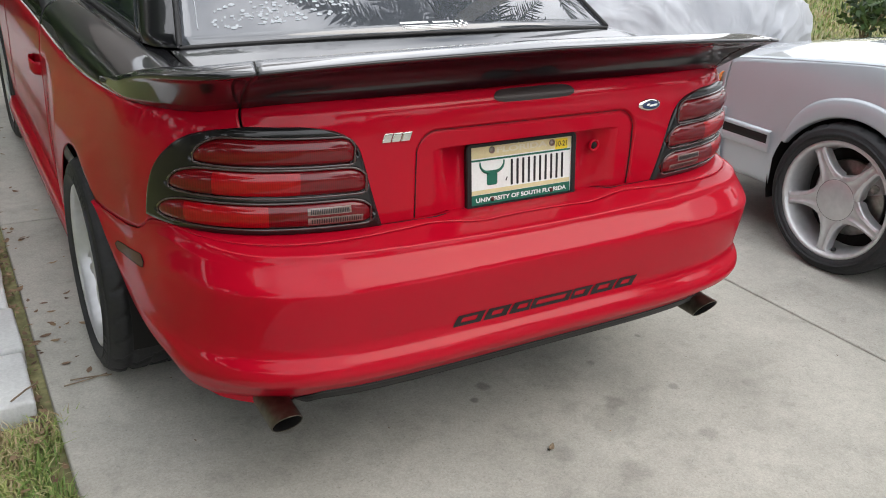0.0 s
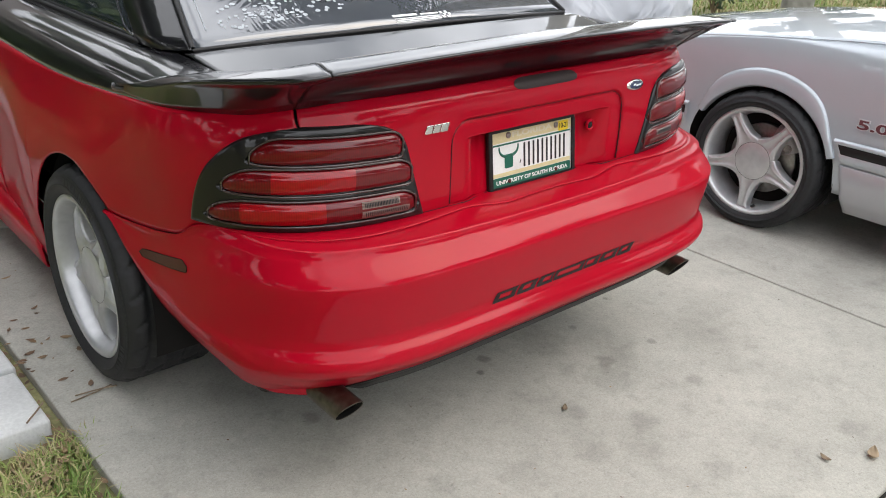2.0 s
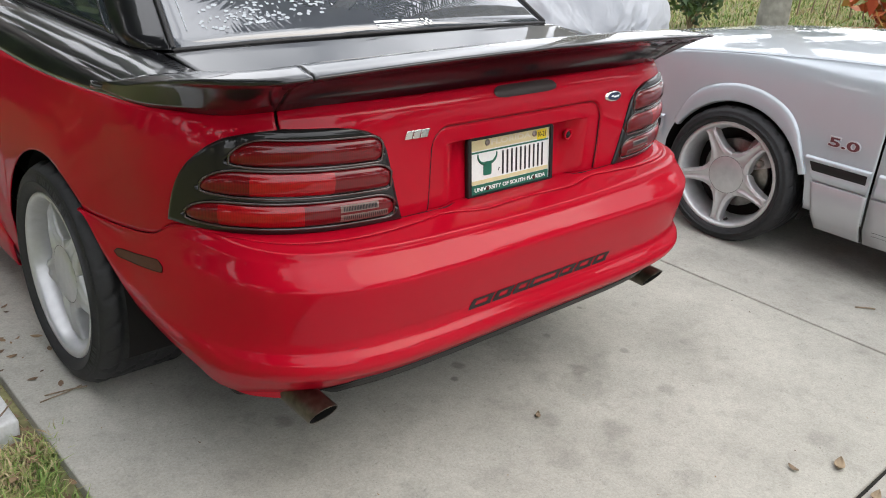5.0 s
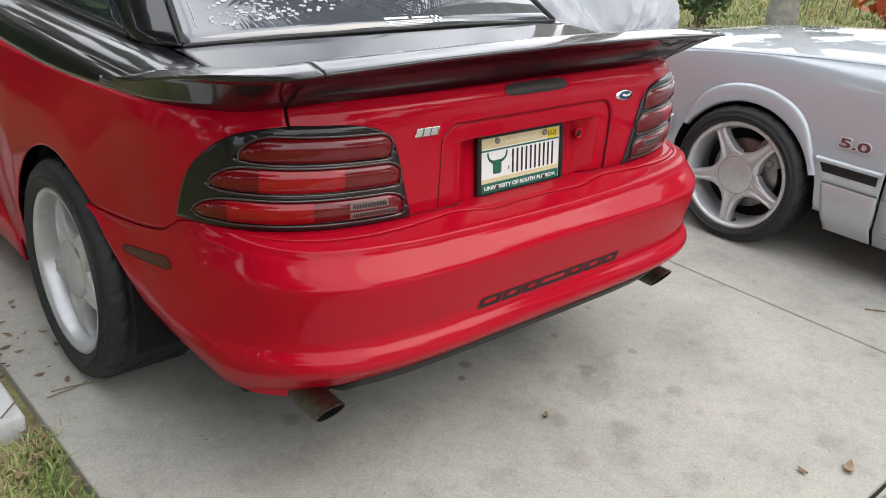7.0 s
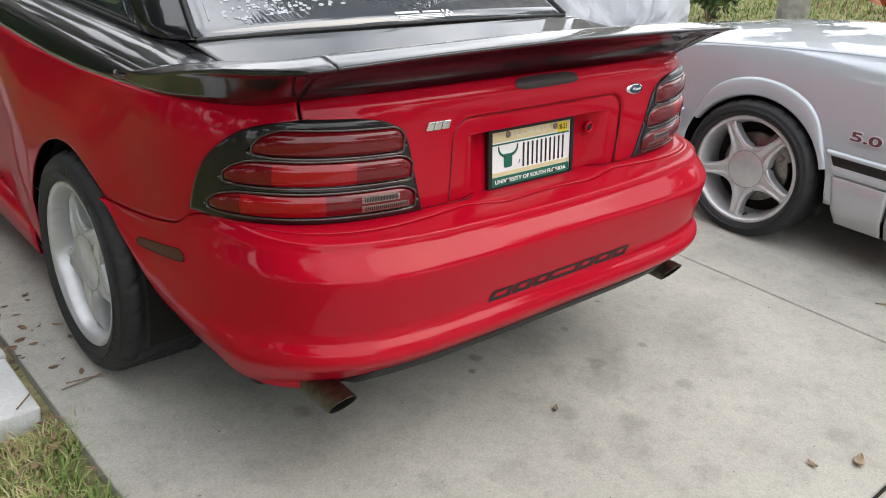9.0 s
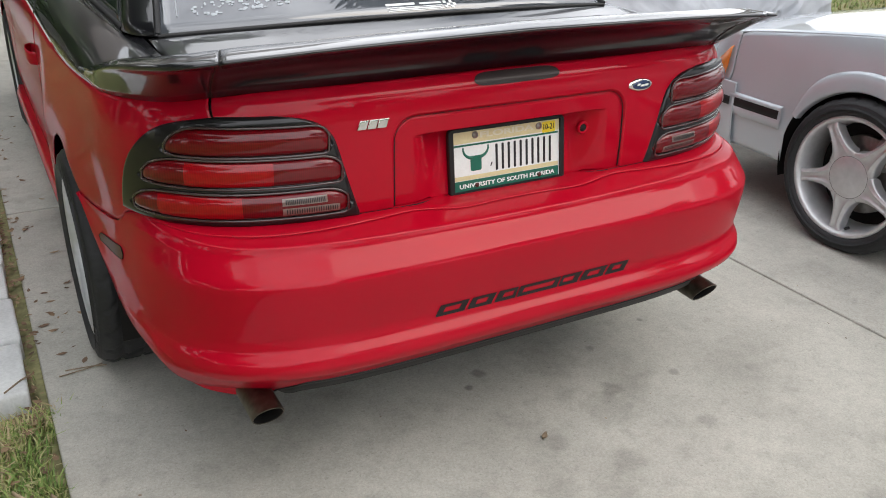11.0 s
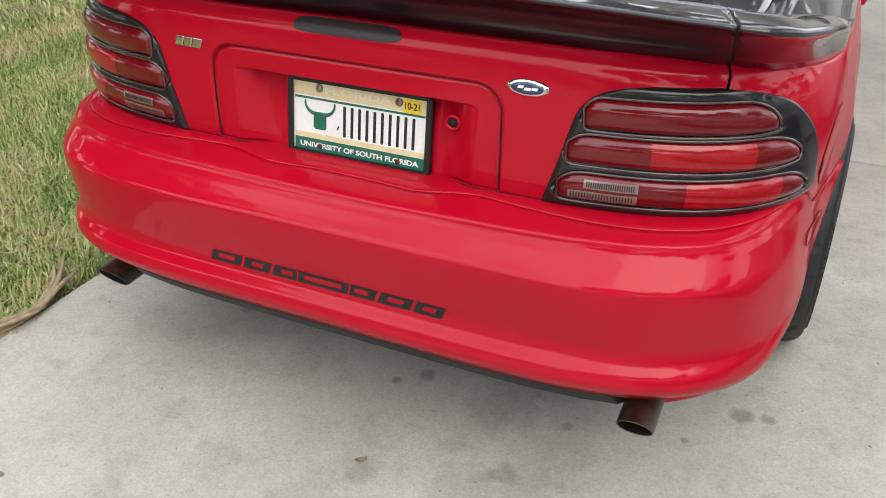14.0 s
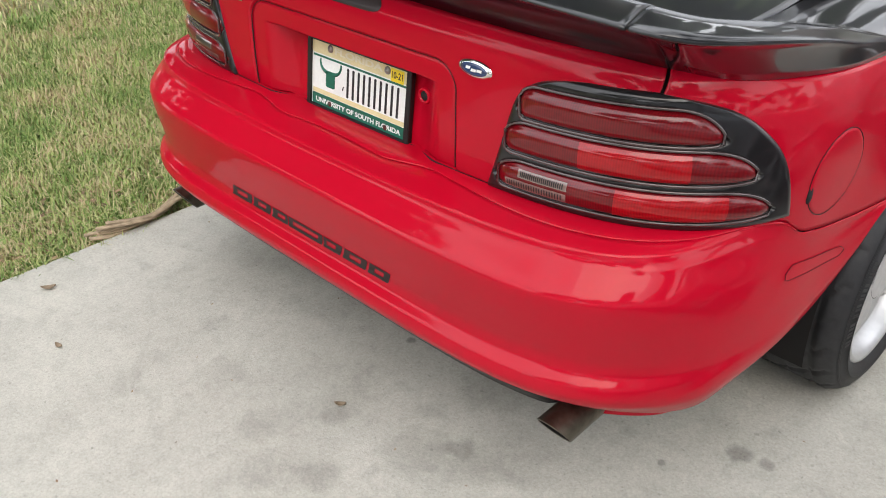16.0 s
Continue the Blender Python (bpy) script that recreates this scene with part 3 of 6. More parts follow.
def spoke_mesh(R, dish, sink=0.0):
    """One broad spoke with two ribs and a sunk channel, along +z; dish sinks the hub behind the lip, sink the spoke's foot."""
    rows = []
    for r in np.concatenate([np.linspace(0.004, 0.075, 8), np.linspace(0.082, R - (0.027 if sink else 0.014), 24)]):
        k = r / (R - (0.027 if sink else 0.014))
        half = min(r * math.tan(radians(36)) * 1.01, 0.0215 + 0.040 * math.exp(-(max(r - 0.083, 0) / 0.034)) + 0.007 * step(k, 0.90, 1.0))
        face = -0.013 - dish * (1 - (0 if sink else step(k, 0.25, 1.05))) - 0.006 * step(k, 0.95, 1.0) - sink * step(k, 0.55, 1.0)
        rib = 0.0050 * step(k, 0.36, 0.44) * (1 - step(k, 0.90, 0.95))
        deep = 0.045 * step(r, 0.070, 0.095)
        row = []
        for tt, up, dn in ((-1.0, 0, 1), (-0.985, 0, 0.25), (-0.93, 0, 0.06), (-0.80, 0, 0), (-0.66, 0, 0), (-0.58, 1, 0), (-0.46, 1, 0), (-0.36, -0.6, 0), (0.0, -0.6, 0), (0.36, -0.6, 0), (0.46, 1, 0), (0.58, 1, 0), (0.66, 0, 0), (0.80, 0, 0), (0.93, 0, 0.06), (0.985, 0, 0.25), (1.0, 0, 1)):
            row.append((face + up * rib - dn * deep, tt * half, r))
        rows.append(row)
    return sheet("spoke", rows)


def sidewall_marks(r):
    """Plain raised bars along two arcs of a tyre's wall, and two fine rings."""
    verts, faces = [], []
    for a0 in (0.35, 2.45, 4.55):
        for i in range(9):
            a = a0 + 0.085 * i
            w = (0.026, 0.018, 0.030, 0.022, 0.026, 0.014, 0.030, 0.024, 0.028)[i]
            for j in range(2):
                b = len(verts)
                for t in (a + j * w * 1.3, a + j * w * 1.3 + w):
                    for rad in (r - 0.047, r - 0.030):
                        verts.append((0.0106 if rad < r - 0.04 else 0.0066, rad * math.cos(t), rad * math.sin(t)))
                faces.append((b, b + 1, b + 3, b + 2))
    n = 120
    for rad, o in ((r - 0.0535, 0.0116), (r - 0.026, 0.0040), (r - 0.023, 0.0026)):
        b = len(verts)
        for i in range(n):
            t = 2 * math.pi * i / n
            verts += [(o, rad * math.cos(t), rad * math.sin(t)), (o - 0.0002, (rad + 0.0016) * math.cos(t), (rad + 0.0016) * math.sin(t))]
        faces += [(b + 2 * i, b + 2 * i + 1, b + (2 * i + 3) % (2 * n), b + (2 * i + 2) % (2 * n)) for i in range(n)]
    return mesh_of("sidewall_mark", verts, faces, smooth=False)


def make_wheel(parent, at, facing, r, width, R=0.233, turn=0.0, dish=0.004, sink=0.0):
    """A five-spoke alloy wheel under a car; facing is -1 for the car's left side."""
    m = pose(*at) @ (pose(0, 0, 0, 0, 0, 180) if facing < 0 else Matrix.Identity(4)) @ pose(0, 0, 0, turn)
    w = part("wheel", rim_mesh(R, width - 0.03), ALLOY, parent, "five-spoke silver alloy wheel", m=m)
    part("tyre", tyre_mesh(r, width, R + 0.002), RUBBER, w, "black low-profile tyre")
    me = sidewall_marks(r)
    part("sidewall_mark", me, RUBBER_MARK, w, "faint raised bars on the tyre wall")
    me = spoke_mesh(R, dish, sink)
    for i in range(5):
        part("spoke", me, ALLOY, w, m=pose(0, 0, 0, 72 * i))
    f = -0.0118 - dish
    part("centre_cap", lathe("centre_cap", [(0.0, f + 0.0005), (0.03, f + 0.0003), (0.080, f), (0.0815, f - 0.0012)], 48), ALLOY, w, "flat silver centre cap")
    part("cap_gap", lathe("cap_gap", [(0.0812, f - 0.0008), (0.0826, f - 0.0008)], 48), GAP, w, "dark ring round the centre cap")
    part("brake_disc", lathe("brake_disc", [(0.05, -0.092 - dish), (0.150, -0.092 - dish), (0.153, -0.096 - dish), (0.153, -0.115 - dish), (0.06, -0.115 - dish)], 48), STEEL, w, "steel brake disc")
    if not sink:
        part("valve", lathe("valve", [(0.0, 0.004), (0.005, 0.003), (0.006, -0.018)], 12), TRIM, w, "black valve cap", m=pose(-0.020, 0.203 * math.sin(-2.75), 0.203 * math.cos(-2.75)))
    if not sink:
        V = [[(o, rr * math.cos(a), rr * math.sin(a)) for rr, o in ((0.100, -0.085), (0.102, -0.072), (0.150, -0.066), (0.180, -0.072), (0.184, -0.12))] for a in np.linspace(-0.40, 0.40, 20)]
        cal = part("brake_caliper", sheet("brake_caliper", V), CALIPER, w, "silver brake caliper", m=pose(0, 0, 0, -turn + 46))
        for a in (-0.24, 0.22):
            part("piston_ring", lathe("piston_ring", [(0.0, 0.001), (0.012, 0.001), (0.014, 0.004), (0.018, 0.004), (0.019, -0.004)], 24), STEEL, cal, "round caliper piston", m=pose(-0.066, 0.142 * math.cos(a), 0.142 * math.sin(a)))
    # Flat near-black disc: the shade inside the wheel is put into its colour.
    part("inner_well", lathe("inner_well", [(0.0, -0.13 - dish), (R - 0.030, -0.13 - dish)], 32), GAP, w, "near-black disc standing in for shade behind the spokes")
    return w


for sign in (-1, 1):
    make_wheel(red_car, (sign * 0.906, AXLE_R, HUB), sign, 0.3165, 0.275, 0.233, 36 if sign < 0 else 10, 0.012, 0.014)
    make_wheel(red_car, (sign * 0.868, AXLE_F, HUB), sign, 0.3165, 0.245, 0.233, 40, 0.02)
    for c in (AXLE_R, AXLE_F):
        V = [[(sign * x, c + (ARCH + 0.012) * math.cos(a), HUB + (ARCH + 0.012) * math.sin(a)) for x in (0.86, 0.80, 0.55)] for a in np.linspace(-0.3, np.pi + 0.3, 40)]
        part("wheel_well", sheet("wheel_well", V), GAP, red_car, "black wheel arch liner")

# ---------------------------------------------------------------- tail lamps
l_in = spline([(0.676, 0.396), (0.70, 0.4035), (0.76, 0.421), (0.82, 0.439), (0.85, 0.451), (0.872, 0.472), (0.888, 0.502), (0.897, 0.542), (0.902, 0.590)])
l_out = spline([(0.676, 0.952), (0.70, 0.946), (0.76, 0.925), (0.80, 0.903), (0.84, 0.866), (0.875, 0.815), (0.890, 0.765), (0.902, 0.690)])


def lens_edge(k, u):
    """Lower and upper heights of lens k at u in 0..1 from its inner to its outer end."""
    zb = (0.826, 0.761, 0.692)[k]
    h = (0.052, 0.052, 0.050)[k]
    end = np.clip(1 - np.clip(2 * u - 1, 0, 1) ** 7, 0, 1) ** 0.5
    big, small, outer = (np.sqrt(np.clip(1 - (1 - np.clip(q, 0, 1)) ** 2, 0, 1)) for q in (u / 0.12, u / 0.045, (1 - u) / 0.22))
    low = zb - 0.004 + 0.018 * (1 - small)
    top = zb + 0.016 + (h - 0.016) * big
    mid = zb + 0.006
    return np.where(u < 0.5, low, mid - 0.010 * end), np.where(u < 0.5, top, mid + (h - 0.006) * (0.35 + 0.65 * outer) * end)


LENS_S = ((0.460, 0.798), (0.431, 0.860), (0.419, 0.900))


def lens_patch(k, u0, u1, v0, v1, off, bulge, nu=60, nv=14):
    u = np.linspace(u0, u1, nu)[:, None]
    v = np.linspace(v0, v1, nv)[None]
    lo, hi = lens_edge(k, u)
    s = LENS_S[k][0] + (LENS_S[k][1] - LENS_S[k][0]) * u + 0 * v
    z = lo + (hi - lo) * v
    o = off + bulge * np.clip(1 - np.abs(2 * v - 1) ** 2.6, 0, 1) ** 0.6 * np.clip(1 - np.abs(2 * u - 1) ** 14, 0, 1)
    return body(s, z, o)


for sign in (-1, 1):
    flip = sign < 0
    side = (sign, 1, 1)
    zz = 0.6685 + 0.2335 * (np.linspace(0, 1, 110) - 0.06 * np.sin(np.linspace(0, 2 * np.pi, 110)))
    uu = np.linspace(0, 1, 160) - 0.08 * np.sin(np.linspace(0, 2 * np.pi, 160))
    a, b = l_in(zz)[:, None], l_out(zz)[:, None]
    S = a + (b - a) * uu[None]
    Zl = zz[:, None] + 0 * S
    rim_d = np.minimum(np.minimum(0.902 - Zl, Zl - 0.6685) + 0.0, np.minimum(S - a, b - S))
    O = -0.002 + 0.0115 * np.sqrt(np.clip(1 - (1 - np.clip(rim_d / 0.015, 0, 1)) ** 2, 0, 1))
    # sunk troughs under the lenses
    for k in range(3):
        un = (S - LENS_S[k][0]) / (LENS_S[k][1] - LENS_S[k][0])
        lo, hi = lens_edge(k, np.clip(un, 0.0, 1.0))
        inside = (un > -0.01) & (un < 1.01) & (Zl > lo - 0.003) & (Zl < hi + 0.003)
        O = np.where(inside, 0.002, O)
    lamp = part("tail_lamp", sheet("tail_lamp", body(S, Zl, O) * side, flip=not flip), BEZEL, red_car, "gloss black tail lamp housing with three lenses", thick=0.0)
    for k in range(3):
        lens = part("lens", sheet("lens", lens_patch(k, 0, 1, 0, 1, 0.003, 0.016) * side, flip=flip), LENS, lamp, "dark red ribbed lens")
        u = np.concatenate([np.linspace(0.012, 0.988, 70), np.linspace(0.988, 0.012, 70)])
        lo, hi = lens_edge(k, u)
        zr = np.concatenate([lo[:70] - 0.002, hi[70:] + 0.0015])
        sr = LENS_S[k][0] + (LENS_S[k][1] - LENS_S[k][0]) * u
        part("lens_rim", tube("lens_rim", body(sr, zr, 0.0096) * side, 0.0029, 8, closed=True), LENS_RIM, lamp, "smoked clear lens rim")
    for k, u0, u1 in ((1, 0.34, 0.74), (2, 0.46, 0.82)):
        part("lens_centre", sheet("lens_centre", lens_patch(k, u0, u1, 0.08, 0.92, 0.0038, 0.016, 40) * side, flip=flip), LENS_BRIGHT, lamp, "brighter red lens segment")
    for v0, v1, u1 in ((0.16, 0.46, 0.30), (0.56, 0.84, 0.30)):
        rl = part("reverse_lens", sheet("reverse_lens", lens_patch(2, 0.055 if v0 < 0.3 else 0.11, u1, v0, v1, 0.0045, 0.016, 30, 6) * side, flip=flip), LENS_CLEAR, lamp, "pale clear reversing lens")
        bars = []
        for i in range(22):
            ua = (0.065 if v0 < 0.3 else 0.12) + i * (u1 - 0.075 if v0 < 0.3 else u1 - 0.13) / 22
            q = lens_patch(2, ua, ua + 0.0045, v0 + 0.05, v1 - 0.05, 0.0055, 0.016, 2, 3) * side
            bars.append(q)
        verts = np.concatenate([q.reshape(-1, 3) for q in bars])
        faces = [(6 * i + j, 6 * i + j + 1, 6 * i + j + 4, 6 * i + j + 3) for i in range(22) for j in range(2)]
        part("rib", mesh_of("rib", verts, faces), TRIM, rl, "thin dark ribs of the reversing lens")

# ---------------------------------------------------------------- plate, badges, lock
GREEN = material("plate_green", (0.012, 0.13, 0.085), 0.4, grain=0.08)
CREAM = material("plate_cream", (0.68, 0.60, 0.34), 0.4, grain=0.06, blotch=0.06, blotch_size=30)
CREAM_INK = material("plate_cream_ink", (0.72, 0.68, 0.52), 0.4, grain=0.05)
YELLOW = material("sticker_yellow", (0.80, 0.62, 0.03), 0.45, grain=0.05)
INK = material("black_ink", (0.015, 0.015, 0.017), 0.5, grain=0.1)
WHITE_INK = material("white_ink", (0.80, 0.82, 0.80), 0.5, grain=0.05)
DECAL = material("black_decal", (0.010, 0.009, 0.009), 0.5, grain=0.15)
SMOKED = material("smoked_lens", (0.022, 0.012, 0.012), 0.5, coat=0.12, grain=0.15)
BLUE = material("badge_blue", (0.012, 0.03, 0.10), 0.25, coat=1.0, grain=0.1)
MARKER = material("marker_lens", (0.075, 0.010, 0.008), 0.45, coat=0.2, grain=0.15, grain_size=120)


def slab_mesh(name, w, h, d, r=0.0, n=6):
    """A flat plate in x and y with rounded corners, d thick towards +z."""
    pts = []
    for cx, cy, a0 in ((w / 2 - r, h / 2 - r, 0), (-w / 2 + r, h / 2 - r, 90), (-w / 2 + r, -h / 2 + r, 180), (w / 2 - r, -h / 2 + r, 270)):
        for i in range(n if r else 1):
            a = radians(a0 + (90 * i / (n - 1) if r else 0))
            pts.append((cx + r * math.cos(a), cy + r * math.sin(a)))
    m = len(pts)
    b = min(d * 0.3, 0.001)
    rings = [[(x, y, 0) for x, y in pts], [(x, y, d - b) for x, y in pts], [(x * (1 - 2 * b / w), y * (1 - 2 * b / h), d) for x, y in pts]]
    verts = [v for ring in rings for v in ring]
    faces = [(k * m + i, k * m + (i + 1) % m, (k + 1) * m + (i + 1) % m, (k + 1) * m + i) for k in range(2) for i in range(m)]
    faces += [tuple(range(2 * m, 3 * m)), tuple(range(m))[::-1]]
    return mesh_of(name, verts, faces, smooth=False)


def text_mesh(name, words, height, width=None, bold=0.0):
    """Words in the built-in font as a thin mesh, centred; its capitals are height high."""
    cu = bpy.data.curves.new(name, "FONT")
    cu.body, cu.align_x, cu.align_y, cu.size, cu.extrude, cu.offset = words, "CENTER", "CENTER", height / 0.69, 0.0002, bold
    ob = bpy.data.objects.new(name, cu)
    scene.collection.objects.link(ob)
    dg = bpy.context.evaluated_depsgraph_get()
    dg.update()
    me = bpy.data.meshes.new_from_object(ob.evaluated_get(dg))
    bpy.data.objects.remove(ob)
    bpy.data.curves.remove(cu)
    me.materials.clear()
    if width:
        xs = [v.co.x for v in me.vertices]
        f = width / (max(xs) - min(xs))
        for v in me.vertices:
            v.co.x *= f
    return me


PL = pose(0.001, -0.0085, 0.7365, 90 - 7.4)
plate = part("license_plate", slab_mesh("license_plate", 0.304, 0.152, 0.002, 0.012), WHITE_PLASTIC, red_car, "white and green licence plate in a black frame", m=PL)


def on_plate(name, me, mat, x, y, z=0.0021, turn=0.0, label=""):
    return part(name, me, mat, plate, label, m=pose(x, y, z, 0, 0, turn))


on_plate("plate_band", slab_mesh("plate_band", 0.298, 0.030, 0.0004, 0.004), CREAM, 0, 0.0585, label="cream band along the top")
on_plate("plate_band", slab_mesh("plate_band", 0.292, 0.0045, 0.0004), GREEN, 0, 0.0385, label="thin green stripe")
on_plate("plate_band", slab_mesh("plate_band", 0.292, 0.010, 0.0004), CREAM, 0, -0.0385, label="cream band")
on_plate("plate_band", slab_mesh("plate_band", 0.294, 0.026, 0.0005, 0.003), GREEN, 0, -0.0575, label="green band along the bottom")
on_plate("plate_lettering", text_mesh("plate_lettering", "FLORIDA", 0.0125, 0.150, 0.0006), CREAM_INK, -0.002, 0.0585, 0.0028, label="pale state lettering")
on_plate("plate_lettering", text_mesh("plate_lettering", "UNIVERSITY OF SOUTH FLORIDA", 0.0098, 0.270, 0.0004), WHITE_INK, 0.0, -0.0580, 0.0030, label="white lettering on green")
for i in range(5):
    xx = -0.022 + 0.034 * i
    on_plate("plate_bar", slab_mesh("plate_bar", 0.0062, 0.063, 0.0009, 0.002), INK, xx - 0.009, 0.001, label="plain black bar")
    on_plate("plate_bar", slab_mesh("plate_bar", 0.0062, 0.063, 0.0009, 0.002), INK, xx + 0.008, 0.001, label="plain black bar")
on_plate("plate_emblem", slab_mesh("plate_emblem", 0.030, 0.036, 0.0006, 0.006), GREEN, -0.088, -0.006, label="plain green emblem block")
for d in (-1, 1):
    arc = [(-0.088 + d * (0.010 + 0.024 * math.sin(t)), 0.008 + 0.022 * (1 - math.cos(t)), 0.0022) for t in np.linspace(0, 1.75, 12)]
    on_plate("plate_emblem", tube("plate_emblem", arc, np.linspace(0.0045, 0.0018, 12), 6), GREEN, 0, 0, 0.0, label="plain green emblem arc")
on_plate("sticker", slab_mesh("sticker", 0.038, 0.026, 0.0005, 0.002), YELLOW, 0.118, 0.0545, 0.0029, label="yellow expiry sticker")
on_plate("sticker_lettering", text_mesh("sticker_lettering", "10-21", 0.013, 0.031, 0.0003), INK, 0.118, 0.0545, 0.0037, label="black sticker lettering")
on_plate("plate_speck", slab_mesh("plate_speck", 0.003, 0.010, 0.0004, 0.001), INK, -0.046, -0.014, turn=-25, label="dark scratch")
# the frame round the plate
fw, fh = 0.324, 0.166
loop = []
for cx, cy, a0 in ((1, 1, 0), (-1, 1, 90), (-1, -1, 180), (1, -1, 270)):
    for i in range(7):
        a = radians(a0 + 15 * i)
        loop.append((cx * (fw / 2 - 0.014) + 0.014 * math.cos(a), cy * (fh / 2 - 0.014) + 0.014 * math.sin(a), cx, cy))
secs = ((0.0, -0.004, 0), (0.0, 0.006, 0), (-0.002, 0.008, 0), (-1.0, 0.008, 1), (-1.0, 0.003, 1))
V = []
for x, y, cx, cy in loop:
    row = []
    for o, zz, inner in secs:
        if inner:
            px, py = np.clip(x, -fw / 2 + 0.0125, fw / 2 - 0.0125), np.clip(y, -fh / 2 + 0.0165, fh / 2 - 0.0095)
        else:
            px, py = x * (1 + o / fw * 2), y * (1 + o / fh * 2)
        row.append((px, py, zz))
    V.append(row)
on_plate("plate_frame", sheet("plate_frame", V, wrap_u=True, smooth=False), TRIM, 0, -0.002, 0.0, label="matt black plastic plate frame")
BOLT = lathe("bolt", [(0.0, 0.0065), (0.003, 0.0063), (0.0034, 0.0045), (0.0060, 0.0042), (0.0075, 0.003), (0.0085, 0.0005), (0.0085, 0.0)], 20)
for bx, by, mat, lab in ((-0.089, 0.0605, STEEL, "steel bolt"), (0.089, 0.0595, STEEL, "steel bolt"), (-0.087, -0.0585, MARKER, "dark red bolt"), (0.090, -0.0595, MARKER, "dark red bolt")):
    me = BOLT.copy()
    part("bolt", me, mat, plate, lab, m=pose(bx, by, 0.0021, 0, -90, 0) if mat is STEEL else pose(bx, by, 0.0021, 0, -90, 0) @ Matrix.Scale(0.7, 4))


def skin_strip(s0, s1, z0, z1, off, slant=0.0, ns=12, nz=6, k=None):
    """A patch that lies on the tail's skin."""
    s = np.linspace(s0, s1, ns)[:, None]
    z = np.linspace(z0, z1, nz)[None]
    return body(s + slant * (z - z0), z + 0 * s, off)


# high brake light, blacked out
u = np.linspace(0, 1, 60)
half = np.clip(1 - np.abs(2 * u - 1) ** 7, 0, 1) ** 0.5
s = (-0.121 + 0.242 * u)[:, None]
v = np.linspace(0, 1, 9)[None]
z = 0.920 + (0.012 * (1 - half))[:, None] + v * (0.025 * half + 0.001)[:, None]
P = body(s + 0 * z, z, 0.002 + 0.001 * np.sin(np.pi * v) + 0 * z)
part("brake_light", sheet("brake_light", P), SMOKED, red_car, "smoked high brake light")

# oval badge
bs = s_at_x(0.360, 0.88)
for nm, rx, rz, off, mat, lab in (("badge_rim", 0.0385, 0.0158, 0.005, CHROME, "chrome oval badge rim"), ("badge", 0.0335, 0.0122, 0.0062, BLUE, "plain dark blue oval badge")):
    V = [[tuple(body(bs + rx * r * math.cos(a), 0.878 + rz * r * math.sin(a), off * (1 - 0.8 * max(0, (r - 0.85) / 0.15)))) for r in (0.001, 0.5, 0.85, 0.95, 1.0)] for a in np.linspace(0, 2 * np.pi, 48, endpoint=False)]
    b0 = part(nm, sheet(nm, V, wrap_u=True), mat, red_car, lab)
for i, (dx, dz, ww) in enumerate(((-0.012, 0.002, 0.010), (0.000, -0.001, 0.012), (0.013, 0.000, 0.011))):
    part("badge_bar", sheet("badge_bar", skin_strip(bs + dx - ww / 2, bs + dx + ww / 2, 0.8755 + dz, 0.8805 + dz, 0.0072, 0.5)), WHITE_INK, b0, "plain pale bar")
# three slanted chrome blocks
for i, (x0, x1) in enumerate(((-0.402, -0.382), (-0.380, -0.360), (-0.358, -0.336))):
    V = body((np.linspace(x0, x1, 8)[:, None] + 0.25 * (np.linspace(0.858, 0.8775, 6)[None] - 0.858)), np.linspace(0.858, 0.8775, 6)[None] + np.zeros((8, 1)), 0.0045)
    part("badge_block", sheet("badge_block", V, flip=False), CHROME, red_car, "plain slanted chrome badge block", thick=0.004, bevel=0.0008)
# seven plain black decal shapes across the bumper
x = -0.243


def decal_k(ss, v):
    lo = np.vectorize(bumper_low)(ss)
    hi = np.vectorize(seam)(ss)
    return (0.4490 + 0.0290 * v - lo) / (hi - lo)


for i in range(7):
    w = (0.071, 0.0585, 0.057, 0.0585, 0.060, 0.064, 0.057)[i]
    for v0, v1 in ((0.0, 0.28), (0.72, 1.0)):
        zz = np.linspace(v0, v1, 4)[None]
        ss = np.linspace(x, x + w, 14)[:, None] + 0.0115 * zz
        kk = decal_k(ss, zz)
        part("decal_bar", sheet("decal_bar", bumper_pt(ss, kk + 0 * ss, 0.0012)), DECAL, bumper, "plain black decal bar")
    for xa in (x, x + w - 0.016):
        zz = np.linspace(0.26, 0.74, 4)[None]
        ss = np.linspace(xa, xa + 0.016, 5)[:, None] + 0.0115 * zz
        kk = decal_k(ss, zz)
        part("decal_bar", sheet("decal_bar", bumper_pt(ss, kk + 0 * ss, 0.0013)), DECAL, bumper, "plain black decal bar")
    x += w + 0.0068
# trunk lock
lx = 0.211
V = [[(lx + r * math.cos(a), -0.022 + o, 0.781 + r * math.sin(a)) for r, o in ((0.016, 0.004), (0.0155, -0.001), (0.013, -0.0025), (0.0105, -0.001), (0.0095, 0.010), (0.0, 0.011))] for a in np.linspace(0, 2 * np.pi, 32, endpoint=False)]
lock = part("trunk_lock", sheet("trunk_lock", V, wrap_u=True, flip=True), RED, red_car, "red-ringed trunk lock")
# The hole's shade is a near-black disc.
part("keyhole", lathe("keyhole", [(0.0, 0.0), (0.0092, 0.0), (0.0092, -0.012)], 24), SOOT_AND_SHADE, lock, "near-black disc painted as the shaded keyhole", m=pose(lx, -0.0215, 0.781, 0, 0, -90))

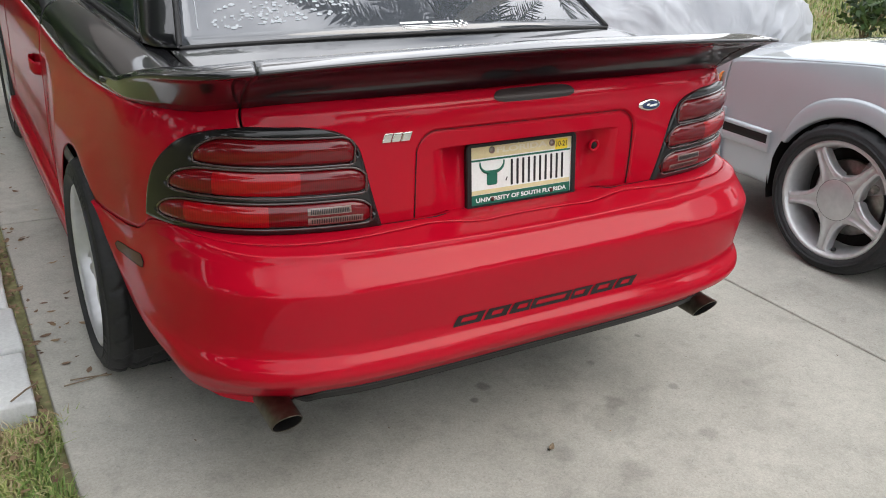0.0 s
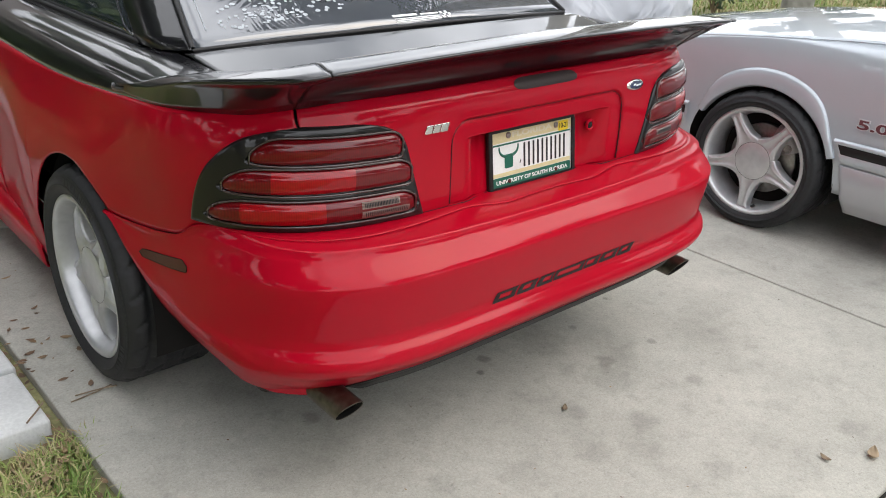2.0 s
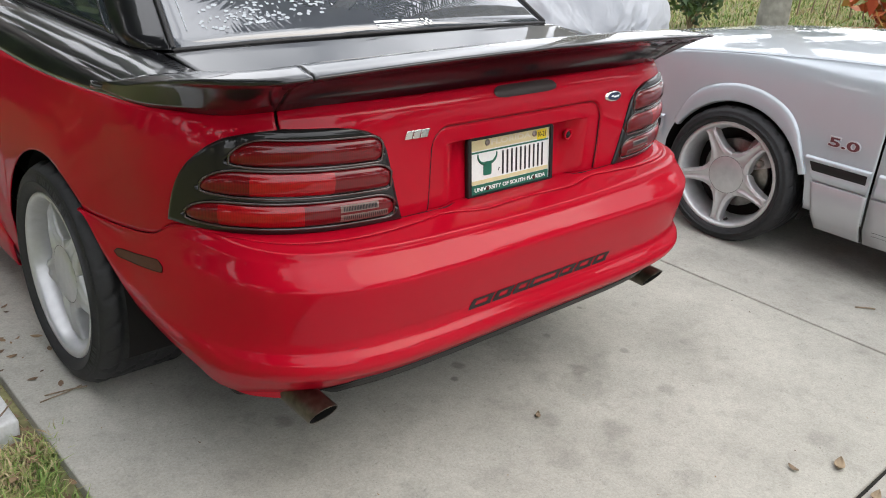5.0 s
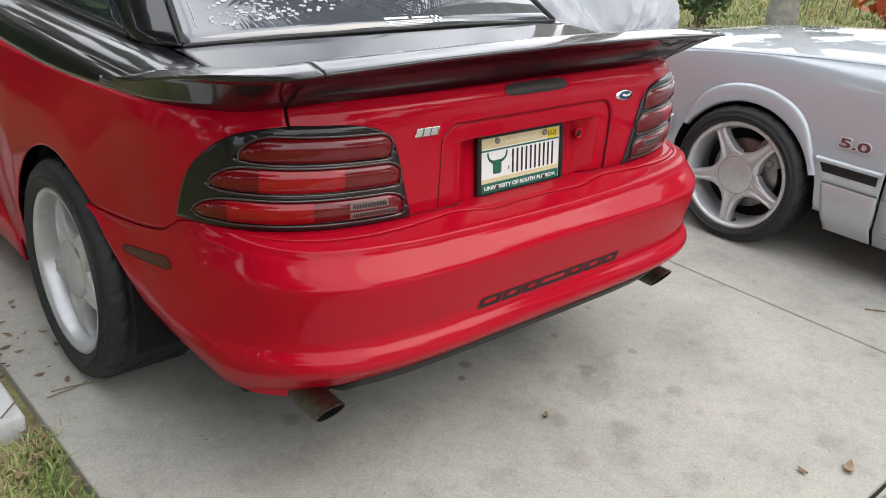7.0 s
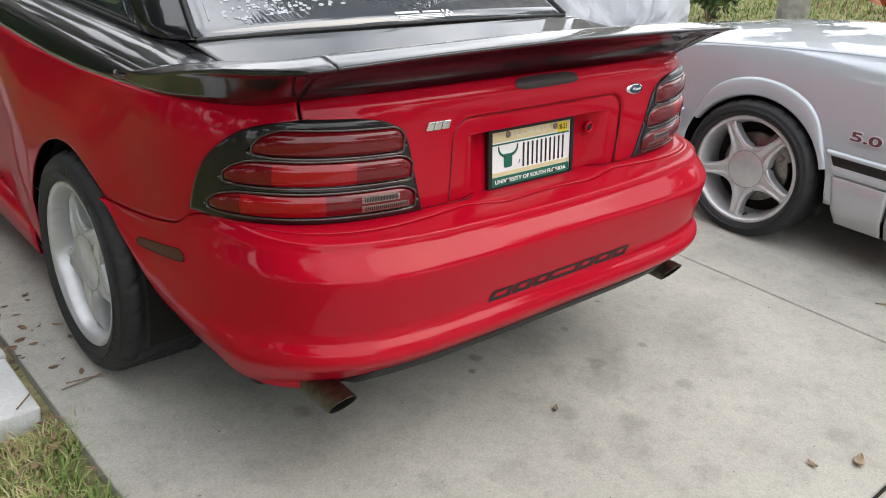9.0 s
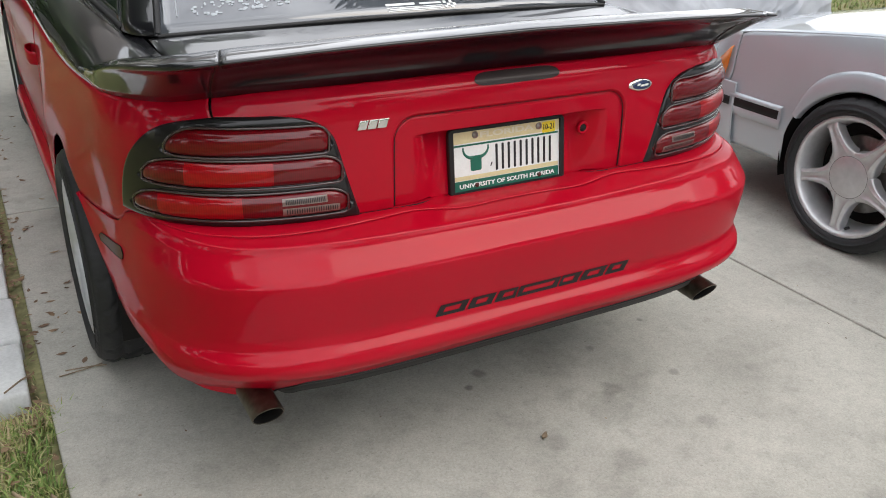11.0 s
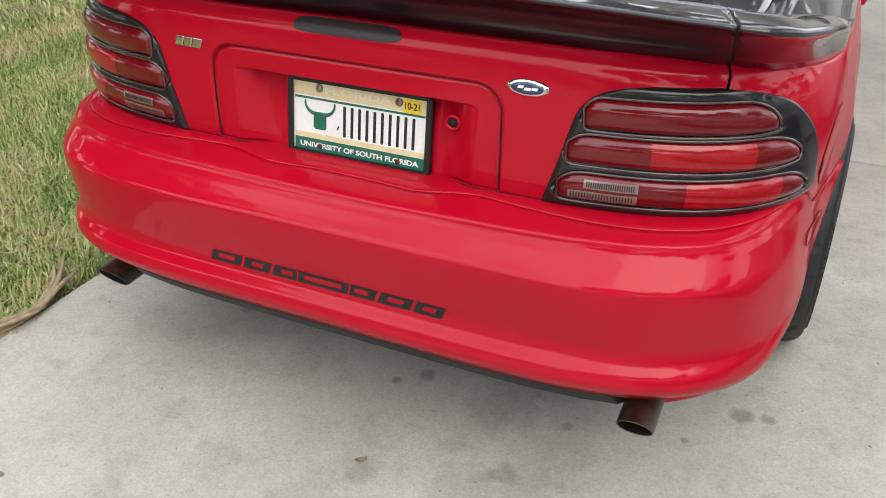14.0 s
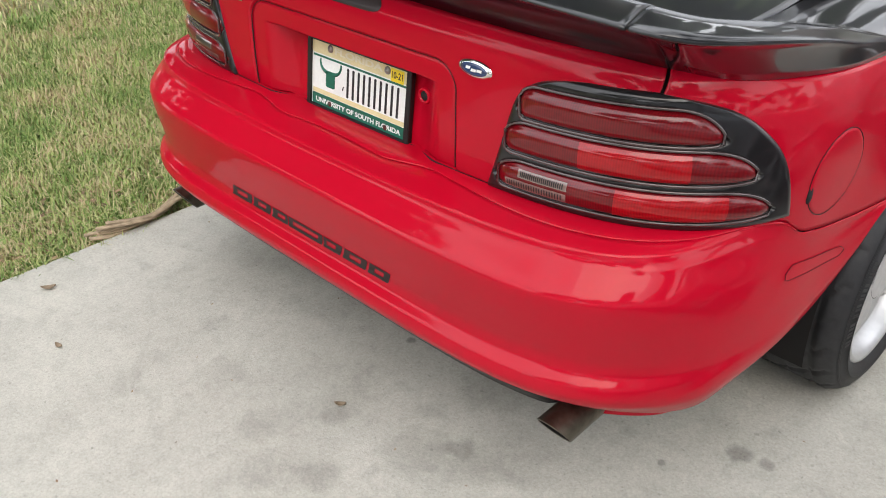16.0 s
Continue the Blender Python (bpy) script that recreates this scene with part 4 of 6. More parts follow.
# side markers and fuel door
for sign, mat, lab in ((-1, MARKER, "dark red side marker lens"), (1, RED, "red side marker painted over")):
    gy = np.linspace(0.7, S_B, 300)
    by = bumper_pt(gy, np.full(300, 0.6))[:, 1]
    sa, sb = float(np.interp(0.205, by, gy)), float(np.interp(0.445, by, gy))
    ss = np.linspace(sa, sb, 26)[:, None]
    t = (ss - sa) / (sb - sa)
    vv = np.linspace(0, 1, 8)[None]
    end = np.clip(1 - np.abs(2 * t - 1) ** 16, 0, 1) ** 0.5
    lo = np.array([bumper_low(float(q)) for q in ss[:, 0]])[:, None]
    hi = np.array([seam(float(q)) for q in ss[:, 0]])[:, None]
    kk = (0.553 - 0.034 * t + (vv - 0.5) * 0.023 * end - lo) / (hi - lo)
    rim = part("side_marker", sheet("side_marker", bumper_pt(ss + 0 * kk, kk, 0.0022 if sign < 0 else 0.0012) * (sign, 1, 1), flip=sign < 0), mat, bumper, lab)
    edge = [tuple(bumper_pt(np.array(float(a)), np.array(float(b)), 0.002) * (sign, 1, 1)) for a, b in
            [(ss[i, 0], kk[i, 0]) for i in range(26)] + [(ss[i, 0], kk[i, -1]) for i in range(25, -1, -1)]]
    part("marker_gap", tube("marker_gap", edge, 0.0010 if sign < 0 else 0.0005, 5, closed=True), GAP, bumper, "dark gap round the marker")
fs, fz, fr = s_at_y(0.342, 0.716), 0.716, 0.081
V = [[tuple(body(fs + fr * r * math.cos(a), fz + fr * r * math.sin(a), 0.0020 if r < 0.97 else 0.0005)) for r in (0.0, 0.3, 0.6, 0.8, 0.9, 0.96, 0.985)] for a in np.linspace(0, 2 * np.pi, 64, endpoint=False)]
fuel_door = part("fuel_door", sheet("fuel_door", V, wrap_u=True), RED, red_car, "round red fuel door")
part("fuel_gap", tube("fuel_gap", [tuple(body(fs + fr * math.cos(a), fz + fr * math.sin(a), 0.0006)) for a in np.linspace(0, 2 * np.pi, 64, endpoint=False)], 0.0008, 5, closed=True), GAP, fuel_door, "dark gap round the fuel door")
# The notch has no depth: its shade is this near-black disc.
nt = part("finger_notch", lathe("finger_notch", [(0.0, 0.0), (0.010, 0.0), (0.012, -0.003)], 20), SOOT_AND_SHADE, fuel_door, "near-black disc painted as the shaded finger notch",
          m=Matrix.Translation(Vector(body(fs - fr * 0.93, fz - 0.02, 0.0025))) @ pose(0, 0, 0, 0, 0, -20) @ Matrix.Diagonal((1, 0.55, 1.5, 1)))

# exhaust tips, cut at a slant
for sign in (-1, 1):
    cx, cz, r = (-0.652 if sign < 0 else 0.633), 0.266, 0.036
    for nm, rad, mat, lab in (("exhaust_tip", r, PIPE, "slash-cut steel exhaust tip"), ("exhaust_bore", r - 0.003, SOOT_AND_SHADE, "sooty exhaust bore")):
        V = []
        for a in np.linspace(0, 2 * np.pi, 40, endpoint=False):
            dx, dz = rad * math.cos(a), rad * math.sin(a)
            ytip = -0.110 - 0.72 * dz
            V.append([(cx + dx + sign * 0.06 * (y - ytip) * -1 * 0, y, cz + dz + 0.10 * (y - ytip) * 0.3) for y in (ytip, ytip + 0.004, ytip + 0.05, 0.05, 0.16)])
        part(nm, sheet(nm, V, wrap_u=True, flip=nm == "exhaust_bore"), mat, red_car, lab)
    part("tip_lip", tube("tip_lip", [(cx + (r - 0.0015) * math.cos(a), -0.110 - 0.72 * (r - 0.0015) * math.sin(a), cz + (r - 0.0015) * math.sin(a)) for a in np.linspace(0, 2 * np.pi, 40, endpoint=False)], 0.0014, 6, closed=True), PIPE, red_car, "worn steel lip of the exhaust tip")
    part("muffler", lathe("muffler", [(0.0, -0.25), (0.075, -0.25), (0.085, -0.22), (0.085, 0.22), (0.075, 0.25), (0.0, 0.25)], 24), GAP, red_car, "dark muffler", m=pose(sign * 0.60, 0.42, 0.42, 0, 0, 90) @ Matrix.Diagonal((1, 1.2, 0.75, 1)))

# film bubbles and the plain decal in the rear window
rng = random.Random(4)
BUBBLE = material("film_bubble", (0.44, 0.47, 0.50), 0.4, grain=0.1)
verts, faces = [], []
for i in range(190):
    t = rng.random()
    uu = -0.88 + 0.62 * t ** 0.85
    vlo = 0.05 + 0.05 * t
    vv = vlo + abs(rng.gauss(0, 0.16)) * (0.25 + 0.75 * t)
    if vv > 0.75:
        continue
    ru, rv = rng.uniform(0.002, 0.013), rng.uniform(0.002, 0.0065)
    base = len(verts)
    for j in range(10):
        a = 2 * math.pi * j / 10
        k = 1 + 0.15 * rng.uniform(-1, 1)
        verts.append(tuple(rear_glass(np.array(uu + ru * k * math.cos(a)), np.array(vv + rv * k * math.sin(a)), 0.006)))
    faces.append(tuple(range(base, base + 10)))
tagged(part("window_film", mesh_of("window_film", verts, faces), BUBBLE, red_car, "pale bubbles in the window film"), kind="stuff")
part("film_edge", tube("film_edge", [tuple(rear_glass(np.array(-0.93 + 0.0 * v), np.array(v), 0.0055)) for v in np.linspace(0.06, 0.9, 20)], 0.0015, 5), BUBBLE, red_car, "pale edge of the window film")
for ua, ub, va, vb in ((-0.130, 0.00, 0.034, 0.043), (-0.13, 0.12, 0.011, 0.014), (-0.12, 0.11, 0.0165, 0.0215), (-0.13, 0.12, 0.024, 0.027), (0.02, 0.12, 0.034, 0.041)):
    part("window_decal", sheet("window_decal", rear_glass(np.linspace(ua, ub, 12)[:, None], np.linspace(va, vb, 4)[None], 0.0062)), WHITE_INK, red_car, "plain white decal bar")
for i in range(12):
    c, r = i % 4, i // 4
    if (c + r) % 2 == 0:
        part("window_decal", sheet("window_decal", rear_glass(np.linspace(0.13 + c * 0.014, 0.144 + c * 0.014, 3)[:, None], np.linspace(0.013 + r * 0.010, 0.023 + r * 0.010, 3)[None], 0.0062)), WHITE_INK, red_car, "plain white decal square")

# ---------------------------------------------------------------- ground
CONCRETE = material("concrete", (0.428, 0.413, 0.364), 0.82, grain=0.15, grain_size=170, blotch=0.10, blotch_size=2.6, bump=0.5, bump_size=260)


def stain(mat, size, lo, hi, dark, detail=3.0, distort=0.0):
    """Darkens a material in soft spots of its own shape."""
    n, l = mat.node_tree.nodes, mat.node_tree.links
    b = n["Principled BSDF"]
    old = b.inputs["Base Color"].links[0].from_socket
    co = n.new("ShaderNodeNewGeometry")
    t = n.new("ShaderNodeTexNoise")
    t.inputs["Scale"].default_value, t.inputs["Detail"].default_value, t.inputs["Distortion"].default_value = size, detail, distort
    l.new(co.outputs["Position"], t.inputs["Vector"])
    r = n.new("ShaderNodeMapRange")
    r.interpolation_type = "SMOOTHSTEP"
    r.inputs["From Min"].default_value, r.inputs["From Max"].default_value = lo, hi
    r.inputs["To Min"].default_value, r.inputs["To Max"].default_value = 1.0, dark
    l.new(t.outputs["Fac"], r.inputs["Value"])
    m = n.new("ShaderNodeVectorMath")
    m.operation = "MULTIPLY"
    l.new(old, m.inputs[0])
    l.new(r.outputs[0], m.inputs[1])
    l.new(m.outputs[0], b.inputs["Base Color"])


stain(CONCRETE, 6.5, 0.56, 0.76, 0.86, 3.0)
stain(CONCRETE, 1.9, 0.50, 0.72, 0.88)
stain(CONCRETE, 36.0, 0.70, 0.78, 0.70)
stain(CONCRETE, 420.0, 0.58, 0.72, 0.72)
stain(CONCRETE, 150.0, 0.64, 0.70, 0.80)
stain(CONCRETE, 300.0, 0.63, 0.70, 1.15)
stain(CONCRETE, 3.4, 0.50, 0.66, 0.91, 5.0, 0.3)
stain(CONCRETE, 14.0, 0.60, 0.76, 0.86, 4.0)
stain(CONCRETE, 24.0, 0.46, 0.66, 0.93, 6.0)
stain(CONCRETE, 5.0, 0.52, 0.68, 1.05, 5.0, 0.4)
stain(CONCRETE, 62.0, 0.66, 0.72, 0.78, 3.0)
SPOTS = ((0.062, 0.168, 0.024, 0.62), (0.001, 0.119, 0.014, 0.55), (0.366, -0.076, 0.036, 0.78), (0.295, -0.150, 0.085, 0.82), (0.504, -0.314, 0.034, 0.78),
         (0.195, -0.341, 0.050, 0.80), (0.073, -0.202, 0.035, 0.84), (-0.030, -0.350, 0.055, 0.82), (0.096, -0.429, 0.065, 0.84), (0.183, -0.604, 0.050, 0.84),
         (0.586, -0.086, 0.018, 0.72), (0.282, 0.125, 0.090, 0.82), (-0.250, -0.290, 0.070, 0.86), (0.638, -0.735, 0.045, 0.86), (0.815, 0.350, 0.030, 0.62),
         (0.875, 0.356, 0.018, 0.66), (0.705, 0.203, 0.010, 0.60), (-0.430, -0.200, 0.050, 0.88), (0.445, 0.135, 0.016, 0.70), (-0.531, 0.239, 0.030, 0.72))


def crumple(mat):
    """Creases of a loose cloth: ridged relief at two sizes."""
    n, l = mat.node_tree.nodes, mat.node_tree.links
    co = n.new("ShaderNodeTexCoord")
    last = n["Principled BSDF"].inputs["Normal"].links[0].from_socket
    for size, stretch, depth in ((3.2, 0.40, 0.060), (8.5, 0.6, 0.020)):
        mp = n.new("ShaderNodeMapping")
        mp.inputs["Scale"].default_value, mp.inputs["Rotation"].default_value = (1.0, 1.0, stretch), (0.3, 0.5, 0.2)
        l.new(co.outputs["Object"], mp.inputs["Vector"])
        t = n.new("ShaderNodeTexNoise")
        t.noise_type, t.normalize = "RIDGED_MULTIFRACTAL", True
        t.inputs["Scale"].default_value, t.inputs["Detail"].default_value, t.inputs["Distortion"].default_value = size, 2.5, 0.6
        l.new(mp.outputs[0], t.inputs["Vector"])
        k = n.new("ShaderNodeBump")
        k.inputs["Strength"].default_value, k.inputs["Distance"].default_value = 0.8, depth
        l.new(t.outputs["Fac"], k.inputs["Height"])
        l.new(last, k.inputs["Normal"])
        last = k.outputs[0]
    l.new(last, n["Principled BSDF"].inputs["Normal"])


def oil_spots(mat, spots):
    """Soft round drips on the concrete: x, y, radius and how much light is left."""
    n, l = mat.node_tree.nodes, mat.node_tree.links
    b = n["Principled BSDF"]
    geo = n.new("ShaderNodeNewGeometry")
    t = n.new("ShaderNodeTexNoise")
    t.inputs["Scale"].default_value, t.inputs["Detail"].default_value = 26.0, 4
    l.new(geo.outputs["Position"], t.inputs["Vector"])
    wob = n.new("ShaderNodeMapRange")
    wob.inputs["To Min"].default_value, wob.inputs["To Max"].default_value = -0.75, 0.75
    l.new(t.outputs["Fac"], wob.inputs["Value"])
    last = b.inputs["Base Color"].links[0].from_socket
    for x, y, r, left in spots:
        d = n.new("ShaderNodeVectorMath")
        d.operation = "DISTANCE"
        d.inputs[1].default_value = (x, y, 0)
        l.new(geo.outputs["Position"], d.inputs[0])
        w = n.new("ShaderNodeMath")
        w.operation, w.inputs[1].default_value = "MULTIPLY_ADD", r
        l.new(wob.outputs[0], w.inputs[0])
        l.new(d.outputs["Value"], w.inputs[2])
        f = n.new("ShaderNodeMapRange")
        f.interpolation_type = "SMOOTHSTEP"
        f.inputs["From Min"].default_value, f.inputs["From Max"].default_value = 0.45 * r, 1.25 * r
        f.inputs["To Min"].default_value, f.inputs["To Max"].default_value = left, 1.0
        l.new(w.outputs[0], f.inputs["Value"])
        m = n.new("ShaderNodeVectorMath")
        m.operation = "MULTIPLY"
        l.new(last, m.inputs[0])
        l.new(f.outputs[0], m.inputs[1])
        last = m.outputs[0]
    l.new(last, b.inputs["Base Color"])


oil_spots(CONCRETE, SPOTS)
LAWN = material("lawn_ground", (0.21, 0.20, 0.095), 0.95, grain=0.35, grain_size=45, blotch=0.25, blotch_size=2)
COVER = material("grey_cover", (0.47, 0.49, 0.53), 0.55, grain=0.04, blotch=0.06, blotch_size=3, bump=0.2, bump_size=90)
crumple(COVER)

g = 400
ground = tagged(new("ground", sheet("ground", [[(x, y, -0.035) for y in np.linspace(-g, g, 9)] for x in np.linspace(-g, g, 9)], flip=True)), "wide lawn ground under the driveway", "ground", kind="structure")
ground.data.materials.append(LAWN)
driveway = tagged(new("driveway"), "pale grey concrete driveway in jointed slabs", "driveway", kind="structure")
XJ = (-1.065, 1.345, 3.75, 6.2)
YJ = (-7.0, -3.95, -0.92, 2.07, 5.1, 8.2)
for i in range(3):
    for j in range(5):
        x0, x1, y0, y1 = XJ[i] + 0.005, XJ[i + 1] - 0.005, YJ[j] + 0.006, YJ[j + 1] - 0.006
        me = box_bm(x1 - x0, y1 - y0, 0.10, 0.006, 2)
        part("slab", me, CONCRETE, driveway, m=pose((x0 + x1) / 2, (y0 + y1) / 2, -0.05))

FILLER = material("dark_joint_filler", (0.035, 0.034, 0.03), 0.95, grain=0.4, grain_size=120)
part("joint_filler", box_bm(XJ[-1] - XJ[0] - 0.03, YJ[-1] - YJ[0] - 0.03, 0.006), FILLER, driveway, "dark dirt in the slab joints", m=pose((XJ[0] + XJ[-1]) / 2, (YJ[0] + YJ[-1]) / 2, -0.016))

# ---------------------------------------------------------------- silver car
silver_car = thing("silver_car", "silver coupe with black side mouldings and alloy wheels", "car")
CX, SY1 = 2.665, 0.92
sil_w = spline([(0.20, 0.80), (0.25, 0.85), (0.45, 0.872), (0.55, 0.872), (0.66, 0.868), (0.76, 0.856), (0.82, 0.838), (0.85, 0.80)])
sil_n = spline([(0.20, 1.26), (0.26, 1.31), (0.36, 1.30), (0.42, 1.34), (0.48, 1.34), (0.52, 1.31), (0.56, 1.24), (0.66, 1.20), (0.76, 1.13), (0.86, 1.03)])


def sil(s, z, off=0.0):
    """The silver car's skin: s in metres from the middle of the nose along its side to the tail."""
    s, z = np.broadcast_arrays(np.asarray(s, float), np.asarray(z, float))
    t = np.interp(np.abs(s), _s, _th)
    W, yn = sil_w(z) + off, sil_n(z) + off
    x = W * np.sin(t) ** (2 / 8.0)
    y = SY1 + (yn - SY1) * np.maximum(np.cos(t), 0) ** (2 / 2.5) - np.maximum(np.abs(s) - S1, 0)
    x = x - 0.012 * step(y, 0.7, 1.2)
    tail = np.clip((-y - 2.6) / 0.75, 0, 1)
    x = x * (1 - 0.14 * tail ** 2.5)
    return np.stack([CX - x * np.sign(s + 1e-9), y, z], -1)


def sil_s(y):
    return S1 + SY1 - y


SHUB, SAX = 0.296, 0.306


def sil_at(y, z):
    """The arc at which the nose of the silver car lies at y."""
    g = np.linspace(0, S1, 800)
    return float(np.interp(-y, -sil(g, z)[:, 1], g))


S_FEND = sil_at(0.965, 0.55)
sil_top = spline([(-3.3, 0.88), (-2.2, 0.93), (-1.2, 0.92), (-0.3, 0.872), (0.2, 0.832), (0.6, 0.785), (0.9, 0.74), (1.1, 0.70), (1.3, 0.66)])


def sil_panel(s0, s1, low, high, n=60, m=24, off=0.0, sign=1):
    s = np.linspace(s0, s1, n)
    y = np.array([float(sil(v, 0.5)[1]) for v in s])
    lo = np.array([low(v) for v in y])
    for c in (SAX, SAX - 2.553):
        d = np.abs(y - c)
        lo = np.where(d < 0.345, np.maximum(lo, SHUB + np.sqrt(np.maximum(0.345 ** 2 - d ** 2, 0))), lo)
    hi = np.array([high(v) for v in y])
    Zs = lo[:, None] + (hi - lo)[:, None] * np.linspace(0, 1, m)
    return sil(sign * s[:, None] + 0 * Zs, Zs, off)


for sign in (1, -1):
    for nm, a, b, lab in (("front_fender", S_FEND, sil_s(-0.29), "silver front fender"), ("door", sil_s(-0.30), sil_s(-1.55), "silver door"), ("rear_quarter", sil_s(-1.56), sil_s(-3.25), "silver rear quarter")):
        part(nm, sheet(nm, sil_panel(a, b, lambda y: 0.25, sil_top, 120 if nm != "door" else 40, 30, sign=sign), flip=sign < 0), SILVER, silver_car, lab, thick=0.003)
    make_wheel(silver_car, (CX - sign * 0.900, SAX, SHUB), -sign, 0.302, 0.235, 0.234, turn=33)
    make_wheel(silver_car, (CX - sign * 0.900, SAX - 2.553, SHUB), -sign, 0.302, 0.235, 0.234, turn=25)
part("front_bumper", sheet("front_bumper", sil(np.linspace(-S1 - 0.0, S1 + 0.0, 161)[:, None], np.linspace(0.20, 0.525, 40)[None], 0.012), flip=True), SILVER, silver_car, "silver bumper cover", thick=0.003)
q = np.linspace(-S_FEND + 0.004, S_FEND - 0.004, 121)
high = sil_top(sil(q, 0.66)[:, 1])[:, None] + 0.002
NOSE = sil(q[:, None], 0.52 + (high - 0.52) * np.linspace(0, 1, 20)[None])
part("header_panel", sheet("header_panel", NOSE, flip=True), SILVER, silver_car, "silver header panel", thick=0.003)
rows = []
for y in np.linspace(1.20, -3.2, 92):
    zt = float(sil_top(y))
    w = (float(sil_w(zt)) - 0.012 * step(y, 0.7, 1.2)) * (1 - 0.30 * np.clip((y - 0.97) / 0.24, 0, 1) ** 4)
    rows.append([(CX + uu * w, y, zt + 0.045 * (1 - abs(uu) ** 2.4)) for uu in np.linspace(-1, 1, 41)])
part("hood", sheet("hood", rows, flip=True), SILVER, silver_car, "silver hood", thick=0.003)
part("inner_body", box_bm(1.50, 3.9, 0.36, 0.05), GAP, silver_car, "dark structure under the skin", m=pose(CX, -1.05, 0.52))
cab = [[(CX + uu * (0.72 - 0.18 * vv), y * (1 - vv) + (-1.35 + (y + 1.7) * 0.42) * vv, 0.90 + 0.42 * vv) for vv in np.linspace(0, 1, 12)] for uu, y in
       [(1, yy) for yy in np.linspace(-2.6, -0.75, 20)] + [(uu2, -0.75 + 0.08 * (1 - uu2 ** 2)) for uu2 in np.linspace(0.95, -0.95, 20)] + [(-1, yy) for yy in np.linspace(-0.75, -2.6, 20)] + [(uu2, -2.6) for uu2 in np.linspace(-0.95, 0.95, 20)]]
part("cabin_glass", sheet("cabin_glass", cab, wrap_u=True), GLASS_DARK, silver_car, "dark cabin windows", thick=0.004)
part("roof", sheet("roof", [[(CX + uu * 0.55, y, 1.315 + 0.03 * (1 - uu ** 2)) for y in np.linspace(-1.75, -0.93, 10)] for uu in np.linspace(-1, 1, 15)], flip=True), SILVER, silver_car, "silver roof", thick=0.003)

# tail of the silver car
rows = []
for uu in np.linspace(-1, 1, 41):
    col = []
    for k in np.linspace(0, 1, 24):
        z = 0.26 + k * (0.884 + 0.045 * (1 - abs(uu) ** 2.4) - 0.26)
        swell = 0.10 * step(z, 0.26, 0.34) * (1 - step(z, 0.54, 0.60))
        col.append((CX + uu * 0.908 * float(sil_w(min(z, 0.85))), -3.235 - (0.05 + swell) * (1 - abs(uu) ** 4) + 0.03 * step(z, 0.84, 0.93), z))
    rows.append(col)
part("tail_panel", sheet("tail_panel", rows), SILVER, silver_car, "silver tail panel and rear bumper", thick=0.003)
for sign in (-1, 1):
    part("tail_lamp", box_bm(0.40, 0.03, 0.12, 0.012), LENS, silver_car, "red tail lamp", m=pose(CX + sign * 0.50, -3.285 + 0.01, 0.70, 0, 0, -sign * 2))

